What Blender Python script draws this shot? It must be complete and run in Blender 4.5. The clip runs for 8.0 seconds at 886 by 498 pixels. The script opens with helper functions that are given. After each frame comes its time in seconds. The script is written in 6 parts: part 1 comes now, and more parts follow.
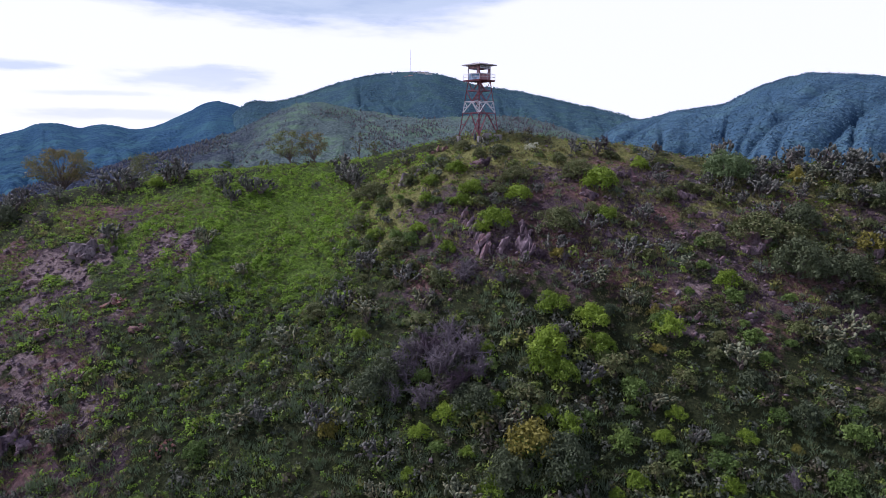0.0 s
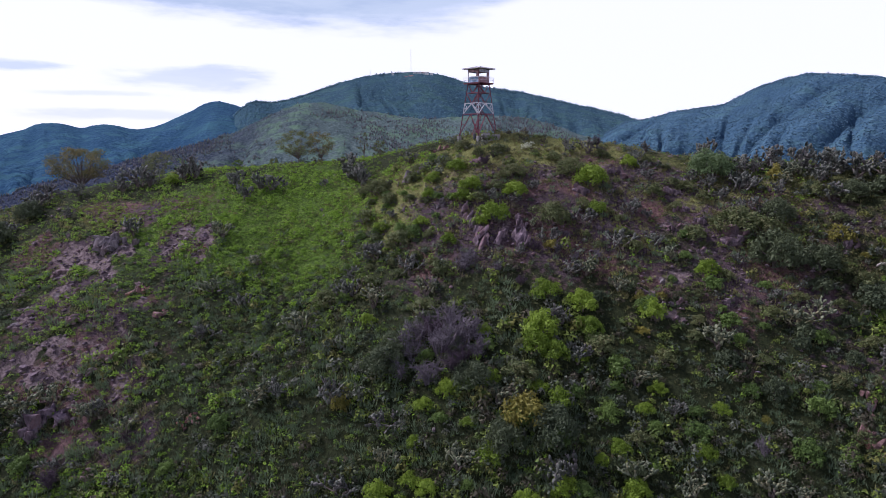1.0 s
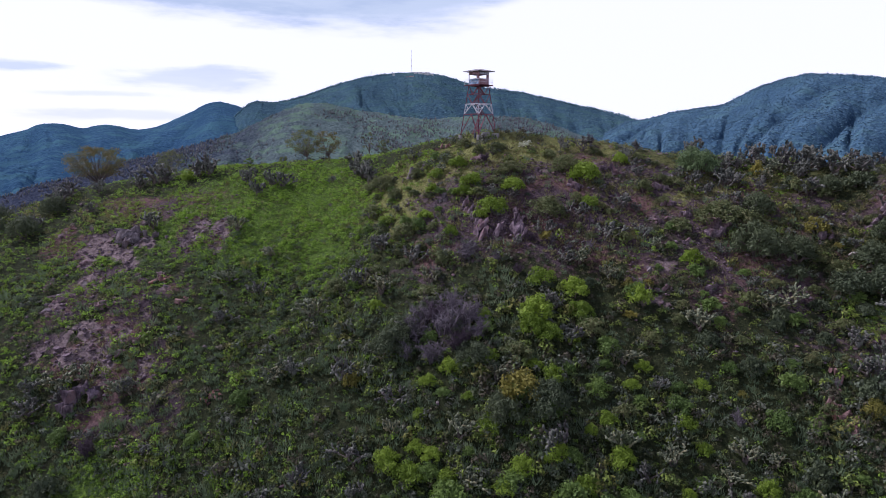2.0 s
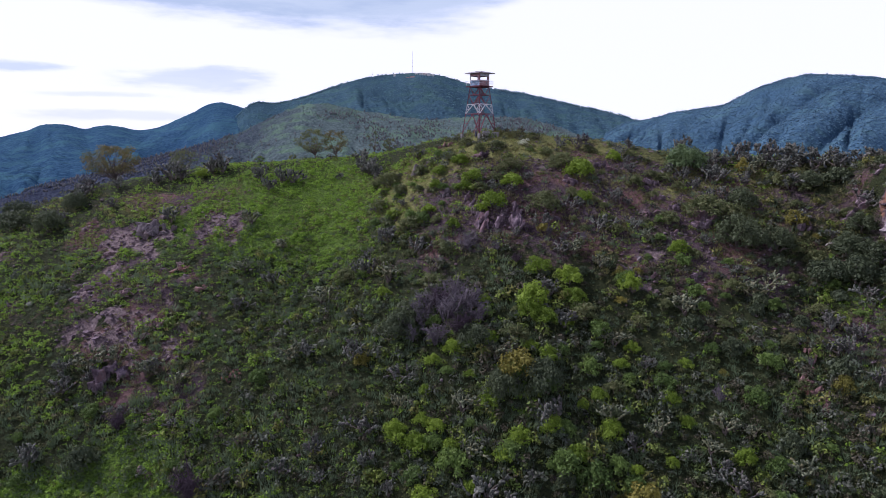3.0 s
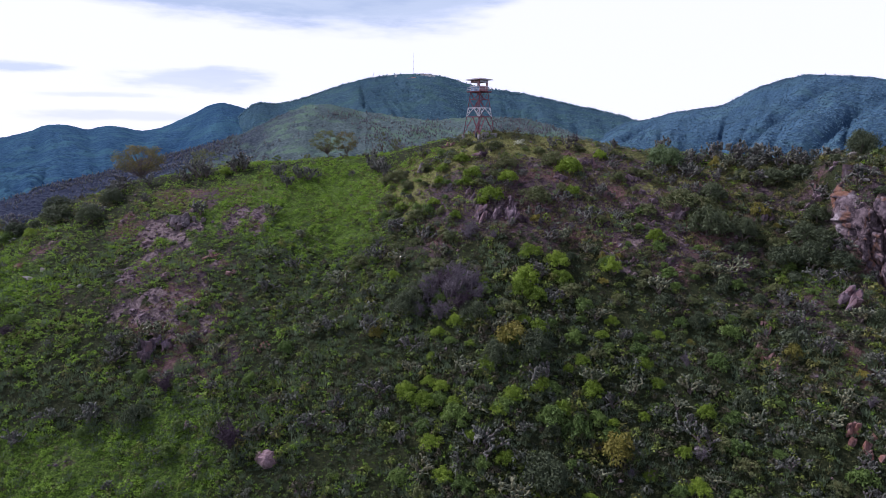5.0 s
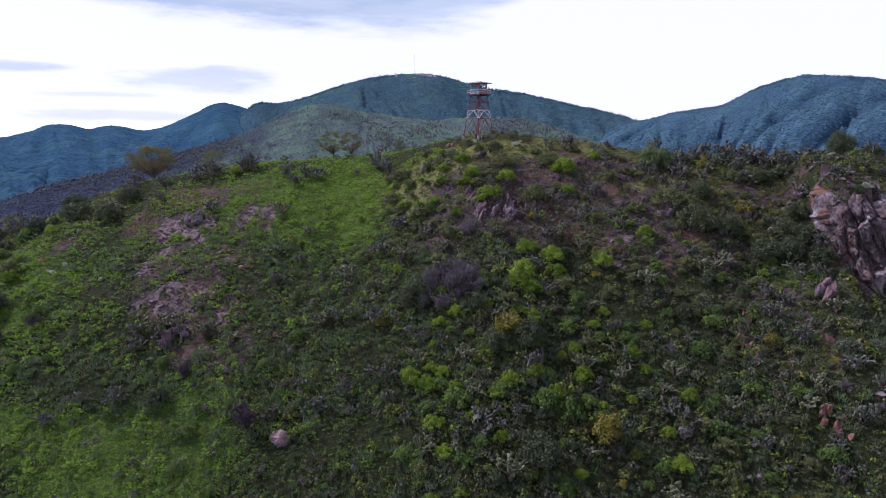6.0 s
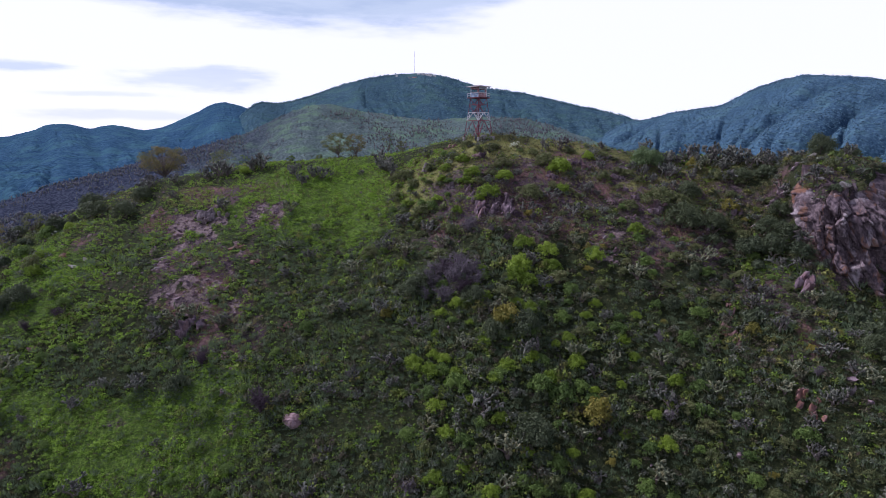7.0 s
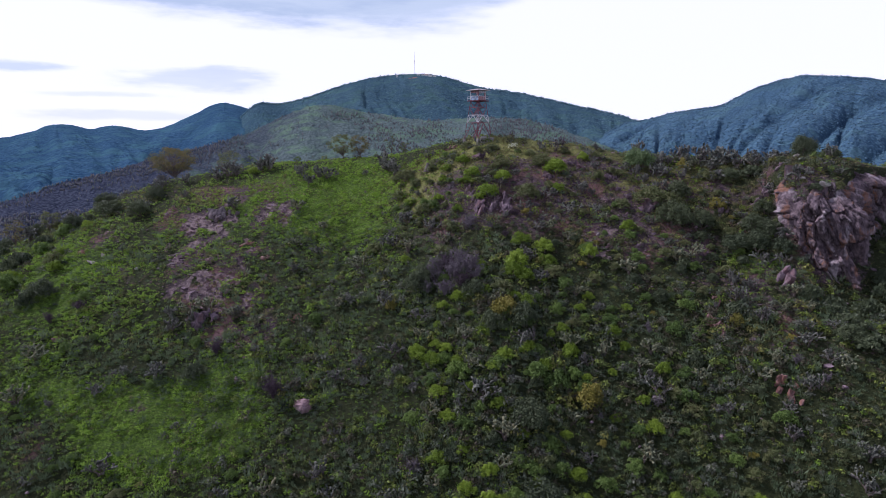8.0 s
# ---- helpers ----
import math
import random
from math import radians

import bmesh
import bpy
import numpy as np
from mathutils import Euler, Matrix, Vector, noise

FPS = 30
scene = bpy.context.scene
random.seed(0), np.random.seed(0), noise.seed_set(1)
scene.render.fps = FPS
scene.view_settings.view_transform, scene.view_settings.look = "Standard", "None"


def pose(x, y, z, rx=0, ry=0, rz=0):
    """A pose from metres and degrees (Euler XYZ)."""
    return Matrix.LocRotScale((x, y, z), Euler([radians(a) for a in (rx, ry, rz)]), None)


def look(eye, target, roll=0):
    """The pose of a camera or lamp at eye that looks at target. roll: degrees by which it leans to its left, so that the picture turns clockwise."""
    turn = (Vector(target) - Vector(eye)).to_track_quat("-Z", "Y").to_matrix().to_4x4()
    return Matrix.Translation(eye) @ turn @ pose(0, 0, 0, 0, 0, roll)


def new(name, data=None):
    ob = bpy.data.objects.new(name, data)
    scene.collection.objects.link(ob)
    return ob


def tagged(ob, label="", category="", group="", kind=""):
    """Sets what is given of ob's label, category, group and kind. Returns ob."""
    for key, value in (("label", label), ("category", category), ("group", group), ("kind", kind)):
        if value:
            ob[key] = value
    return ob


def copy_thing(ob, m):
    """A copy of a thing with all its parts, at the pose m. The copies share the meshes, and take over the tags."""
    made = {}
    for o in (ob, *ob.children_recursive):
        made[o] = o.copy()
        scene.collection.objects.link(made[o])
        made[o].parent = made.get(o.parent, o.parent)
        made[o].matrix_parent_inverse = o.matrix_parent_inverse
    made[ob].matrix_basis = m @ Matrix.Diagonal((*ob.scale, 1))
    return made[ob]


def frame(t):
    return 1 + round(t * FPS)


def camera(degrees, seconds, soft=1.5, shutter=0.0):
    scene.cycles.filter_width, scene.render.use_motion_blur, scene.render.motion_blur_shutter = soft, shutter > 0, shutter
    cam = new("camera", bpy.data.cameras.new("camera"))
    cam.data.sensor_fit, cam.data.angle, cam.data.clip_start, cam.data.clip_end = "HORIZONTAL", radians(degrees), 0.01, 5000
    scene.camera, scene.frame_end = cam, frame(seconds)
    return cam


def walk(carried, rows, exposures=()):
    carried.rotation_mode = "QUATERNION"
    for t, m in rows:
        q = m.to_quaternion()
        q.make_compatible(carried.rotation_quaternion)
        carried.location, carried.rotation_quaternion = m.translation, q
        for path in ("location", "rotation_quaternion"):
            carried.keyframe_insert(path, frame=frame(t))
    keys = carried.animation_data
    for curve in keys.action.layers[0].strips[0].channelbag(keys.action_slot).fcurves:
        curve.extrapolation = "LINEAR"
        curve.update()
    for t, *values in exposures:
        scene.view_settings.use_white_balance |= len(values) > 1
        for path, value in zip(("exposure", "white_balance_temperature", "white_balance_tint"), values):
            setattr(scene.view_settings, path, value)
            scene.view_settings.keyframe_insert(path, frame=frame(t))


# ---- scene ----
cam = camera(72.0, 8.0, soft=0.5)
METRES, EYE, TILT, LEAN, TURN = 50.0, 0.5, -10.3, 0.0, 0.0
ROWS = [
    (0.0, 0.00000, 0.0000, 0.00000, 0.000, 0.000, -0.00),
    (0.5, -0.00174, -0.0619, -0.01206, 0.022, -0.007, -0.00),
    (1.0, -0.00320, -0.1225, -0.02441, 0.036, 0.015, -0.03),
    (1.5, -0.00588, -0.1835, -0.03741, 0.051, 0.022, -0.03),
    (3.0, -0.01635, -0.3641, -0.08180, 0.153, 0.094, -0.03),
    (3.5, -0.01911, -0.4239, -0.09445, 0.182, 0.109, -0.02),
    (4.0, -0.02143, -0.4838, -0.10563, 0.189, 0.124, -0.02),
    (4.5, -0.02397, -0.5437, -0.11530, 0.203, 0.124, -0.02),
    (6.0, -0.02841, -0.7253, -0.14087, 0.262, 0.094, -0.04),
    (6.5, -0.03073, -0.7867, -0.14842, 0.276, 0.080, -0.06),
    (7.0, -0.03269, -0.8478, -0.15576, 0.276, 0.058, -0.06),
    (7.5, -0.03473, -0.9085, -0.16339, 0.276, 0.065, -0.05),
    (8.0, -0.03691, -0.9686, -0.17131, 0.283, 0.073, -0.03),
]
walk(cam, [(t, pose(0, 0, EYE, TILT, LEAN, TURN) @ pose(METRES * x, METRES * y, METRES * z, 90 + pitch, roll, yaw)) for t, x, y, z, yaw, pitch, roll in ROWS], exposures=[(0.0, -0.32, 5700, 26), (8.0, -0.32, 5700, 26)])

# ---- world, sun ----
world = bpy.data.worlds.new("sky")
scene.world = world
world.use_nodes = True
wt = world.node_tree
wt.nodes.clear()
SUN_EL, SUN_AZ = 48.0, -70.0      # degrees; bearing from +y towards +x


def nd(tree, kind, **kw):
    n = tree.nodes.new(kind)
    for k, v in kw.items():
        if k in n.inputs:
            n.inputs[k].default_value = v
        elif k == "op":
            n.operation = v
        elif k == "blend":
            n.blend_type = v
        elif k == "dtype":
            n.data_type = v
    return n


def math_node(tree, op, a, b=None, clamp=False):
    n = tree.nodes.new("ShaderNodeMath")
    n.operation = op
    n.use_clamp = clamp
    for i, v in enumerate((a, b)):
        if v is None:
            continue
        if isinstance(v, (int, float)):
            n.inputs[i].default_value = v
        else:
            tree.links.new(v, n.inputs[i])
    return n.outputs[0]


def mix_col(tree, fac, a, b, blend="MIX"):
    n = tree.nodes.new("ShaderNodeMixRGB")
    n.blend_type = blend
    for i, v in enumerate((fac, a, b)):
        if isinstance(v, (int, float)):
            n.inputs[i].default_value = v
        elif isinstance(v, tuple):
            n.inputs[i].default_value = (*v, 1.0) if len(v) == 3 else v
        else:
            tree.links.new(v, n.inputs[i])
    return n.outputs[0]


def ramp(tree, src, lo, hi):
    n = tree.nodes.new("ShaderNodeMapRange")
    n.interpolation_type = "SMOOTHSTEP"
    n.inputs[1].default_value, n.inputs[2].default_value = lo, hi
    tree.links.new(src, n.inputs[0])
    return n.outputs[0]


def make_sky():
    t = wt
    sky = t.nodes.new("ShaderNodeTexSky")
    sky.sky_type = "NISHITA"
    sky.sun_disc = False
    sky.sun_elevation, sky.sun_rotation = radians(SUN_EL), radians(SUN_AZ)
    skyc = mix_col(t, 1.0, sky.outputs[0], (SKY, SKY, SKY), "MULTIPLY")
    tc = t.nodes.new("ShaderNodeTexCoord")
    sep = t.nodes.new("ShaderNodeSeparateXYZ")
    t.links.new(tc.outputs["Generated"], sep.inputs[0])
    x, y, z = sep.outputs
    # stretched cloud noise
    mp = t.nodes.new("ShaderNodeMapping")
    mp.inputs["Scale"].default_value = (2.0, 2.0, 11.0)
    t.links.new(tc.outputs["Generated"], mp.inputs[0])
    n1 = nd(t, "ShaderNodeTexNoise", Scale=2.6, Detail=7.0, Roughness=0.58)
    t.links.new(mp.outputs[0], n1.inputs["Vector"])
    cloud = n1.outputs[0]
    az = math_node(t, "ARCTAN2", x, y)
    total = None
    # bearing, height above the horizon, half width, half height, weight
    for a, h, ra, rh, w in ((-14.0, 0.325, 25.5, 0.212, 1.0), (-22.0, 0.086, 8.5, 0.022, 0.6), (-34.5, 0.094, 5.5, 0.012, 0.8), (-26.0, 0.034, 7.0, 0.011, 0.4), (-29.0, 0.062, 6.0, 0.006, 0.4)):
        du = math_node(t, "DIVIDE", math_node(t, "SUBTRACT", az, radians(a)), radians(ra))
        dv = math_node(t, "DIVIDE", math_node(t, "SUBTRACT", z, h), rh)
        du = math_node(t, "MULTIPLY", du, du)
        if ra > 12:      # the long cloud ends bluntly
            du = math_node(t, "MULTIPLY", du, du)
            dv = math_node(t, "ADD", dv, math_node(t, "MULTIPLY", az, 0.28))
        d = math_node(t, "SQRT", math_node(t, "ADD", du, math_node(t, "MULTIPLY", dv, dv)))
        d = math_node(t, "ADD", d, math_node(t, "MULTIPLY", math_node(t, "SUBTRACT", cloud, 0.5), -0.35 if ra > 12 else -2.6))
        m = math_node(t, "MULTIPLY", math_node(t, "SUBTRACT", 1.0, ramp(t, d, *((0.7, 0.86) if ra > 12 else (0.5, 1.08)))), w)
        total = m if total is None else math_node(t, "MAXIMUM", total, m)
    high = math_node(t, "MULTIPLY", ramp(t, cloud, 0.5, 0.72), ramp(t, z, 0.22, 0.45))
    total = math_node(t, "MAXIMUM", total, math_node(t, "MULTIPLY", high, 0.7))
    white = mix_col(t, ramp(t, math_node(t, "ADD", z, math_node(t, "MULTIPLY", cloud, 0.1)), 0.26, 0.75), CLOUD_LOW, CLOUD_HIGH)
    grey = mix_col(t, ramp(t, cloud, 0.4, 0.62), (0.82, 0.95, 1.03), (0.68, 0.82, 0.95))
    over = mix_col(t, total, white, grey)
    col = mix_col(t, 0.86, skyc, over)
    bg = t.nodes.new("ShaderNodeBackground")
    t.links.new(col, bg.inputs[0])
    out = t.nodes.new("ShaderNodeOutputWorld")
    t.links.new(bg.outputs[0], out.inputs[0])


SKY = 0.07
CLOUD_LOW, CLOUD_HIGH = (1.40, 1.42, 1.46), (0.15, 0.185, 0.34)
make_sky()
sun = new("sun", bpy.data.lights.new("sun", "SUN"))
sun.data.energy, sun.data.angle, sun.data.color = 5.2, radians(8), (1.0, 0.96, 0.9)
_a, _e = radians(SUN_AZ), radians(SUN_EL)
sun.matrix_basis = look((0, 0, 60), (-math.sin(_a) * math.cos(_e), -math.cos(_a) * math.cos(_e), 60 - math.sin(_e)))

# ---- numeric helpers ----
_tab = np.random.RandomState(5).rand(256, 256)


def vnoise(x, y):
    """Smooth value noise, 0 to 1, one cell per unit."""
    x, y = np.asarray(x, float), np.asarray(y, float)
    xi, yi = np.floor(x).astype(int), np.floor(y).astype(int)
    u, v = x - xi, y - yi
    u, v = u * u * (3 - 2 * u), v * v * (3 - 2 * v)
    a, b = _tab[xi & 255, yi & 255], _tab[(xi + 1) & 255, yi & 255]
    c, d = _tab[xi & 255, (yi + 1) & 255], _tab[(xi + 1) & 255, (yi + 1) & 255]
    return (a * (1 - u) + b * u) * (1 - v) + (c * (1 - u) + d * u) * v


def fbm(x, y, cell, octaves=4, rough=0.5):
    """Fractal noise about -1 to 1."""
    s, amp, tot = 0.0, 1.0, 0.0
    for i in range(octaves):
        k = 2.0 ** i / cell
        s = s + amp * (vnoise(np.asarray(x) * k + 17.3 * i, np.asarray(y) * k - 9.1 * i) * 2 - 1)
        tot += amp
        amp *= rough
    return s / tot


def sstep(v, lo, hi):
    t = np.clip((np.asarray(v, float) - lo) / (hi - lo), 0, 1)
    return t * t * (3 - 2 * t)


def spot(x, y, cx, cy, rx, ry):
    return np.exp(-(((x - cx) / rx) ** 2 + ((y - cy) / ry) ** 2))


# ---- the hill: crest stations along x ----
CREST_X = (-400, -170, -110, -80, -50, -20, 6, 25, 45, 70, 110, 170, 400)
CREST_Y = (100, 104, 108, 111, 118, 117, 108, 101, 93, 84, 82, 82, 82)
CREST_Z = (-80, -46, -25, -11.3, -6.0, -4.8, 1.2, -0.6, -3.3, -4.3, -8.0, -24, -80)
FALL_A = (0.1, 0.12, 0.14, 0.283, 0.372, 0.412, 0.462, 0.543, 0.572, 0.569, 0.565, 0.4, 0.1)
FALL_B = (0.1, 0.15, 0.166, 0.228, 0.173, 0.149, 0.215, 0.30, 0.30, 0.19, 0.10, 0.1, 0.1)


def along(x, ys, soft=6.0):
    return sum(np.interp(x + d * soft, CREST_X, ys) for d in (-1, -0.5, 0, 0.5, 1)) / 5.0


def hill(x, y):
    """The hill's height without small relief."""
    x, y = np.asarray(x, float), np.asarray(y, float)
    yc, zc = along(x, CREST_Y), along(x, CREST_Z)
    s = np.maximum(yc - y, 0.0)
    q = np.minimum(s, 85.0)
    front = along(x, FALL_A) * s + along(x, FALL_B) * q * q / 100.0 + along(x, FALL_B) * 1.7 * (s - q)
    d = np.maximum(y - yc, 0.0)
    back = np.where(d < 60, 0.0045 * d * d, 16.2 + 0.54 * (d - 60))
    z = zc - front - back
    # rocky spur under the tower, standing proud of the meadow beside it
    z = z + 2.6 * spot(x, y, 3, 92, 13, 11) + 1.6 * spot(x, y, 22, 88, 10, 9) - 1.6 * spot(x, y, -24, 84, 9, 22)
    z = z + 2.2 * spot(x, y, -20, 60, 14, 12) + 1.8 * spot(x, y, -50, 74, 12, 9)
    # bowl left of the cliff, shelf above it
    z = z - 2.4 * spot(x, y, 53, 66, 8, 9) + 3.2 * spot(x, y, 72, 76, 12, 7)
    # the cliff's step
    edge = 62.6 + 0.8 * np.sin(x * 0.35) + 0.6 * np.maximum(x - 71, 0)
    band = sstep(x, 61.5, 65) * (1 - sstep(x, 92, 120))
    z = z + band * (10.0 * sstep(y, edge - 1.2, edge + 1.6) * (1 - sstep(y, 64, 84)) - 5.0 * spot(x, y, 69, 54.5, 13, 6))
    # valley floor all round
    far = np.hypot(x, y - 60)
    floor_z = -92 + 6 * fbm(x, y, 300, 3)
    w = sstep(far, 190, 420)
    z = np.maximum(z, floor_z) * (1 - w) + floor_z * w
    return z


def stony(x, y):
    """The stony belt down the left shoulder and two barer patches beside it."""
    d = ((x + 51) * 33 + (y - 84) * 14) / 35.8
    s = (1 - sstep(np.abs(d), 5, 14)) * sstep(y, 50, 62) * (1 - sstep(y, 94, 108))
    s = s * (0.1 + 0.9 * sstep(fbm(x - 11, y + 5, 4.2, 4, 0.7), -0.05, 0.25)) + 0.8 * spot(x, y, -78, 83, 5, 6) + 0.6 * spot(x, y, -67, 37, 7, 5) + 0.5 * spot(x, y, -54, 43, 3, 3) + 0.6 * spot(x, y, -67, 94, 4, 4)
    return np.clip(s, 0, 1)


def rockiness(x, y):
    """0 to 1: bare rock and stony earth."""
    m = fbm(x, y, 9, 4, 0.6) * 0.5 + 0.5
    zone = 0.8 * spot(x, y, -44.5, 92, 2.6, 6) + 0.8 * spot(x, y, -39.5, 93, 2.2, 6) + 0.4 * spot(x, y, -54, 89, 4, 4) + 0.28 * spot(x, y, -60, 86, 15, 12) + 0.42 * spot(x, y, -54, 68, 14, 14) + 0.4 * spot(x, y, 38, 78, 22, 10)
    zone = zone + 0.4 * spot(x, y, 8, 80, 5, 3) + 0.3 * spot(x, y, -1, 89, 9, 10) + 0.6 * spot(x, y, 26, 92, 14, 7) + 0.4 * spot(x, y, 52, 46, 4, 7) + 0.35 * spot(x, y, 24, 66, 12, 8) + 0.25 * spot(x, y, 66, 68, 14, 9)
    fine = fbm(x + 7, y, 2.6, 3, 0.6) * 0.5 + 0.5
    return sstep((zone + 0.34 * stony(x, y)) * 0.6 + m * 0.3 + fine * 0.8, 0.84, 1.06)


def relief(x, y):
    r = rockiness(x, y)
    near = 1 - sstep(np.hypot(x, y - 70), 130, 240)
    ledge = np.abs(fbm(x + 40, y * 1.6, 7, 3)) * 2.2 - 0.6
    return near * (0.55 * fbm(x, y, 14, 3) + 0.28 * fbm(x, y, 3.0, 3) + r * (0.6 * ledge + 0.35 * fbm(x, y, 1.7, 2)))


def ground_z(x, y):
    return hill(x, y) + relief(x, y)


def gz(x, y):
    return float(ground_z(np.array([x]), np.array([y]))[0])


# ---- mesh helpers ----
def link_mesh(name, me, parent=None, mat=None, label=""):
    if mat is not None and not me.materials:
        me.materials.append(mat)
    ob = new(name, me)
    if parent is not None:
        ob.parent = parent
    if label:
        ob["label"] = label
    return ob


def part(name, bm, mat, parent=None, label="", smooth=False):
    me = bpy.data.meshes.new(name)
    bm.to_mesh(me)
    bm.free()
    if smooth:
        me.polygons.foreach_set("use_smooth", [True] * len(me.polygons))
    return link_mesh(name, me, parent, mat, label)


def array_mesh(name, verts, faces, tint=None, smooth=False):
    """A mesh from numpy arrays; faces all with the same number of corners."""
    me = bpy.data.meshes.new(name)
    nv, (nf, k) = len(verts), faces.shape
    me.vertices.add(nv)
    me.vertices.foreach_set("co", np.ascontiguousarray(verts, dtype=np.float32).ravel())
    me.loops.add(nf * k)
    me.loops.foreach_set("vertex_index", np.ascontiguousarray(faces, dtype=np.int32).ravel())
    me.polygons.add(nf)
    me.polygons.foreach_set("loop_start", np.arange(0, nf * k, k, dtype=np.int32))
    me.polygons.foreach_set("loop_total", np.full(nf, k, dtype=np.int32))
    if smooth:
        me.polygons.foreach_set("use_smooth", np.ones(nf, dtype=bool))
    me.update(calc_edges=True)
    if tint is not None:
        at = me.attributes.new("tint", "FLOAT", "POINT")
        at.data.foreach_set("value", np.ascontiguousarray(tint, dtype=np.float32))
    return me


def scatter_mesh(name, templates, pos, yaw, size, tint, height=None, seed=1):
    """Many copies of small templates (verts, faces) joined into one mesh."""
    rs = np.random.RandomState(seed)
    pick = rs.randint(0, len(templates), len(pos))
    vs, fs, ts, base = [], [], [], 0
    height = size if height is None else height
    for k, (tv, tf) in enumerate(templates):
        idx = np.nonzero(pick == k)[0]
        if not len(idx):
            continue
        c, s = np.cos(yaw[idx])[:, None], np.sin(yaw[idx])[:, None]
        x = (tv[None, :, 0] * c - tv[None, :, 1] * s) * size[idx][:, None] + pos[idx, 0][:, None]
        y = (tv[None, :, 0] * s + tv[None, :, 1] * c) * size[idx][:, None] + pos[idx, 1][:, None]
        z = tv[None, :, 2] * height[idx][:, None] + pos[idx, 2][:, None]
        v = np.stack([x, y, z], -1).reshape(-1, 3)
        f = (tf[None] + (np.arange(len(idx)) * len(tv))[:, None, None]).reshape(-1, tf.shape[1]) + base
        vs.append(v)
        fs.append(f)
        ts.append(np.repeat(tint[idx], len(tv)))
        base += len(v)
    return array_mesh(name, np.concatenate(vs), np.concatenate(fs), np.concatenate(ts))


def grid_faces(nu, nv):
    i = np.arange(nu - 1)[:, None] * nv + np.arange(nv - 1)[None, :]
    return np.stack([i, i + nv, i + nv + 1, i + 1], -1).reshape(-1, 4)


def box(bm, size, m=None):
    m = m or Matrix()
    return bmesh.ops.create_cube(bm, size=1.0, matrix=m @ Matrix.Diagonal((*size, 1.0)))


def beam(bm, a, b, w, h=None):
    """A square bar from a to b."""
    a, b = Vector(a), Vector(b)
    d = b - a
    m = Matrix.Translation((a + b) / 2) @ d.to_track_quat("Z", "Y").to_matrix().to_4x4()
    box(bm, (w, h or w, d.length), m)


def tube(bm, pts, radii, sides=5):
    """A tapered bent tube through points."""
    rings = []
    for i, p in enumerate(pts):
        p = Vector(p)
        a, b = Vector(pts[max(i - 1, 0)]), Vector(pts[min(i + 1, len(pts) - 1)])
        q = (b - a).to_track_quat("Z", "Y")
        rings.append([bm.verts.new(p + q @ Vector((math.cos(6.2832 * k / sides) * radii[i], math.sin(6.2832 * k / sides) * radii[i], 0))) for k in range(sides)])
    for r0, r1 in zip(rings, rings[1:]):
        for k in range(sides):
            bm.faces.new((r0[k], r0[(k + 1) % sides], r1[(k + 1) % sides], r1[k]))
    bm.faces.new(rings[-1])


# ---- materials ----
def mat_new(name):
    m = bpy.data.materials.new(name)
    m.use_nodes = True
    t = m.node_tree
    return m, t, t.nodes["Principled BSDF"]


def bump(t, bsdf, height, dist, strength=1.0):
    b = t.nodes.new("ShaderNodeBump")
    b.inputs["Strength"].default_value, b.inputs["Distance"].default_value = strength, dist
    t.links.new(height, b.inputs["Height"])
    t.links.new(b.outputs[0], bsdf.inputs["Normal"])


def noise_node(t, scale, detail=4.0, rough=0.6, vec=None):
    n = nd(t, "ShaderNodeTexNoise", Scale=scale, Detail=detail, Roughness=rough)
    if vec is None:
        vec = t.nodes.new("ShaderNodeTexCoord").outputs["Object"]
    t.links.new(vec, n.inputs["Vector"])
    return n.outputs[0]


def world_pos(t):
    return t.nodes.new("ShaderNodeNewGeometry").outputs["Position"]


def attr(t, name):
    a = t.nodes.new("ShaderNodeAttribute")
    a.attribute_name = name
    return a.outputs["Fac"]


def plain(name, col, rough=0.8, metal=0.0, vary=0.25, scale=6.0, relief_m=0.01):
    m, t, b = mat_new(name)
    p = t.nodes.new("ShaderNodeTexCoord").outputs["Object"]
    n, n2 = noise_node(t, scale, 5, 0.65, p), noise_node(t, scale * 0.22, 3, 0.5, p)
    c = mix_col(t, ramp(t, n, 0.3, 0.75), tuple(v * (1 - vary) for v in col), tuple(min(1, v * (1 + vary)) for v in col))
    c = mix_col(t, math_node(t, "MULTIPLY", ramp(t, n2, 0.45, 0.7), 0.35), c, tuple(v * 0.6 for v in col))
    t.links.new(c, b.inputs["Base Color"])
    b.inputs["Roughness"].default_value, b.inputs["Metallic"].default_value = rough, metal
    bump(t, b, n, relief_m)
    return m


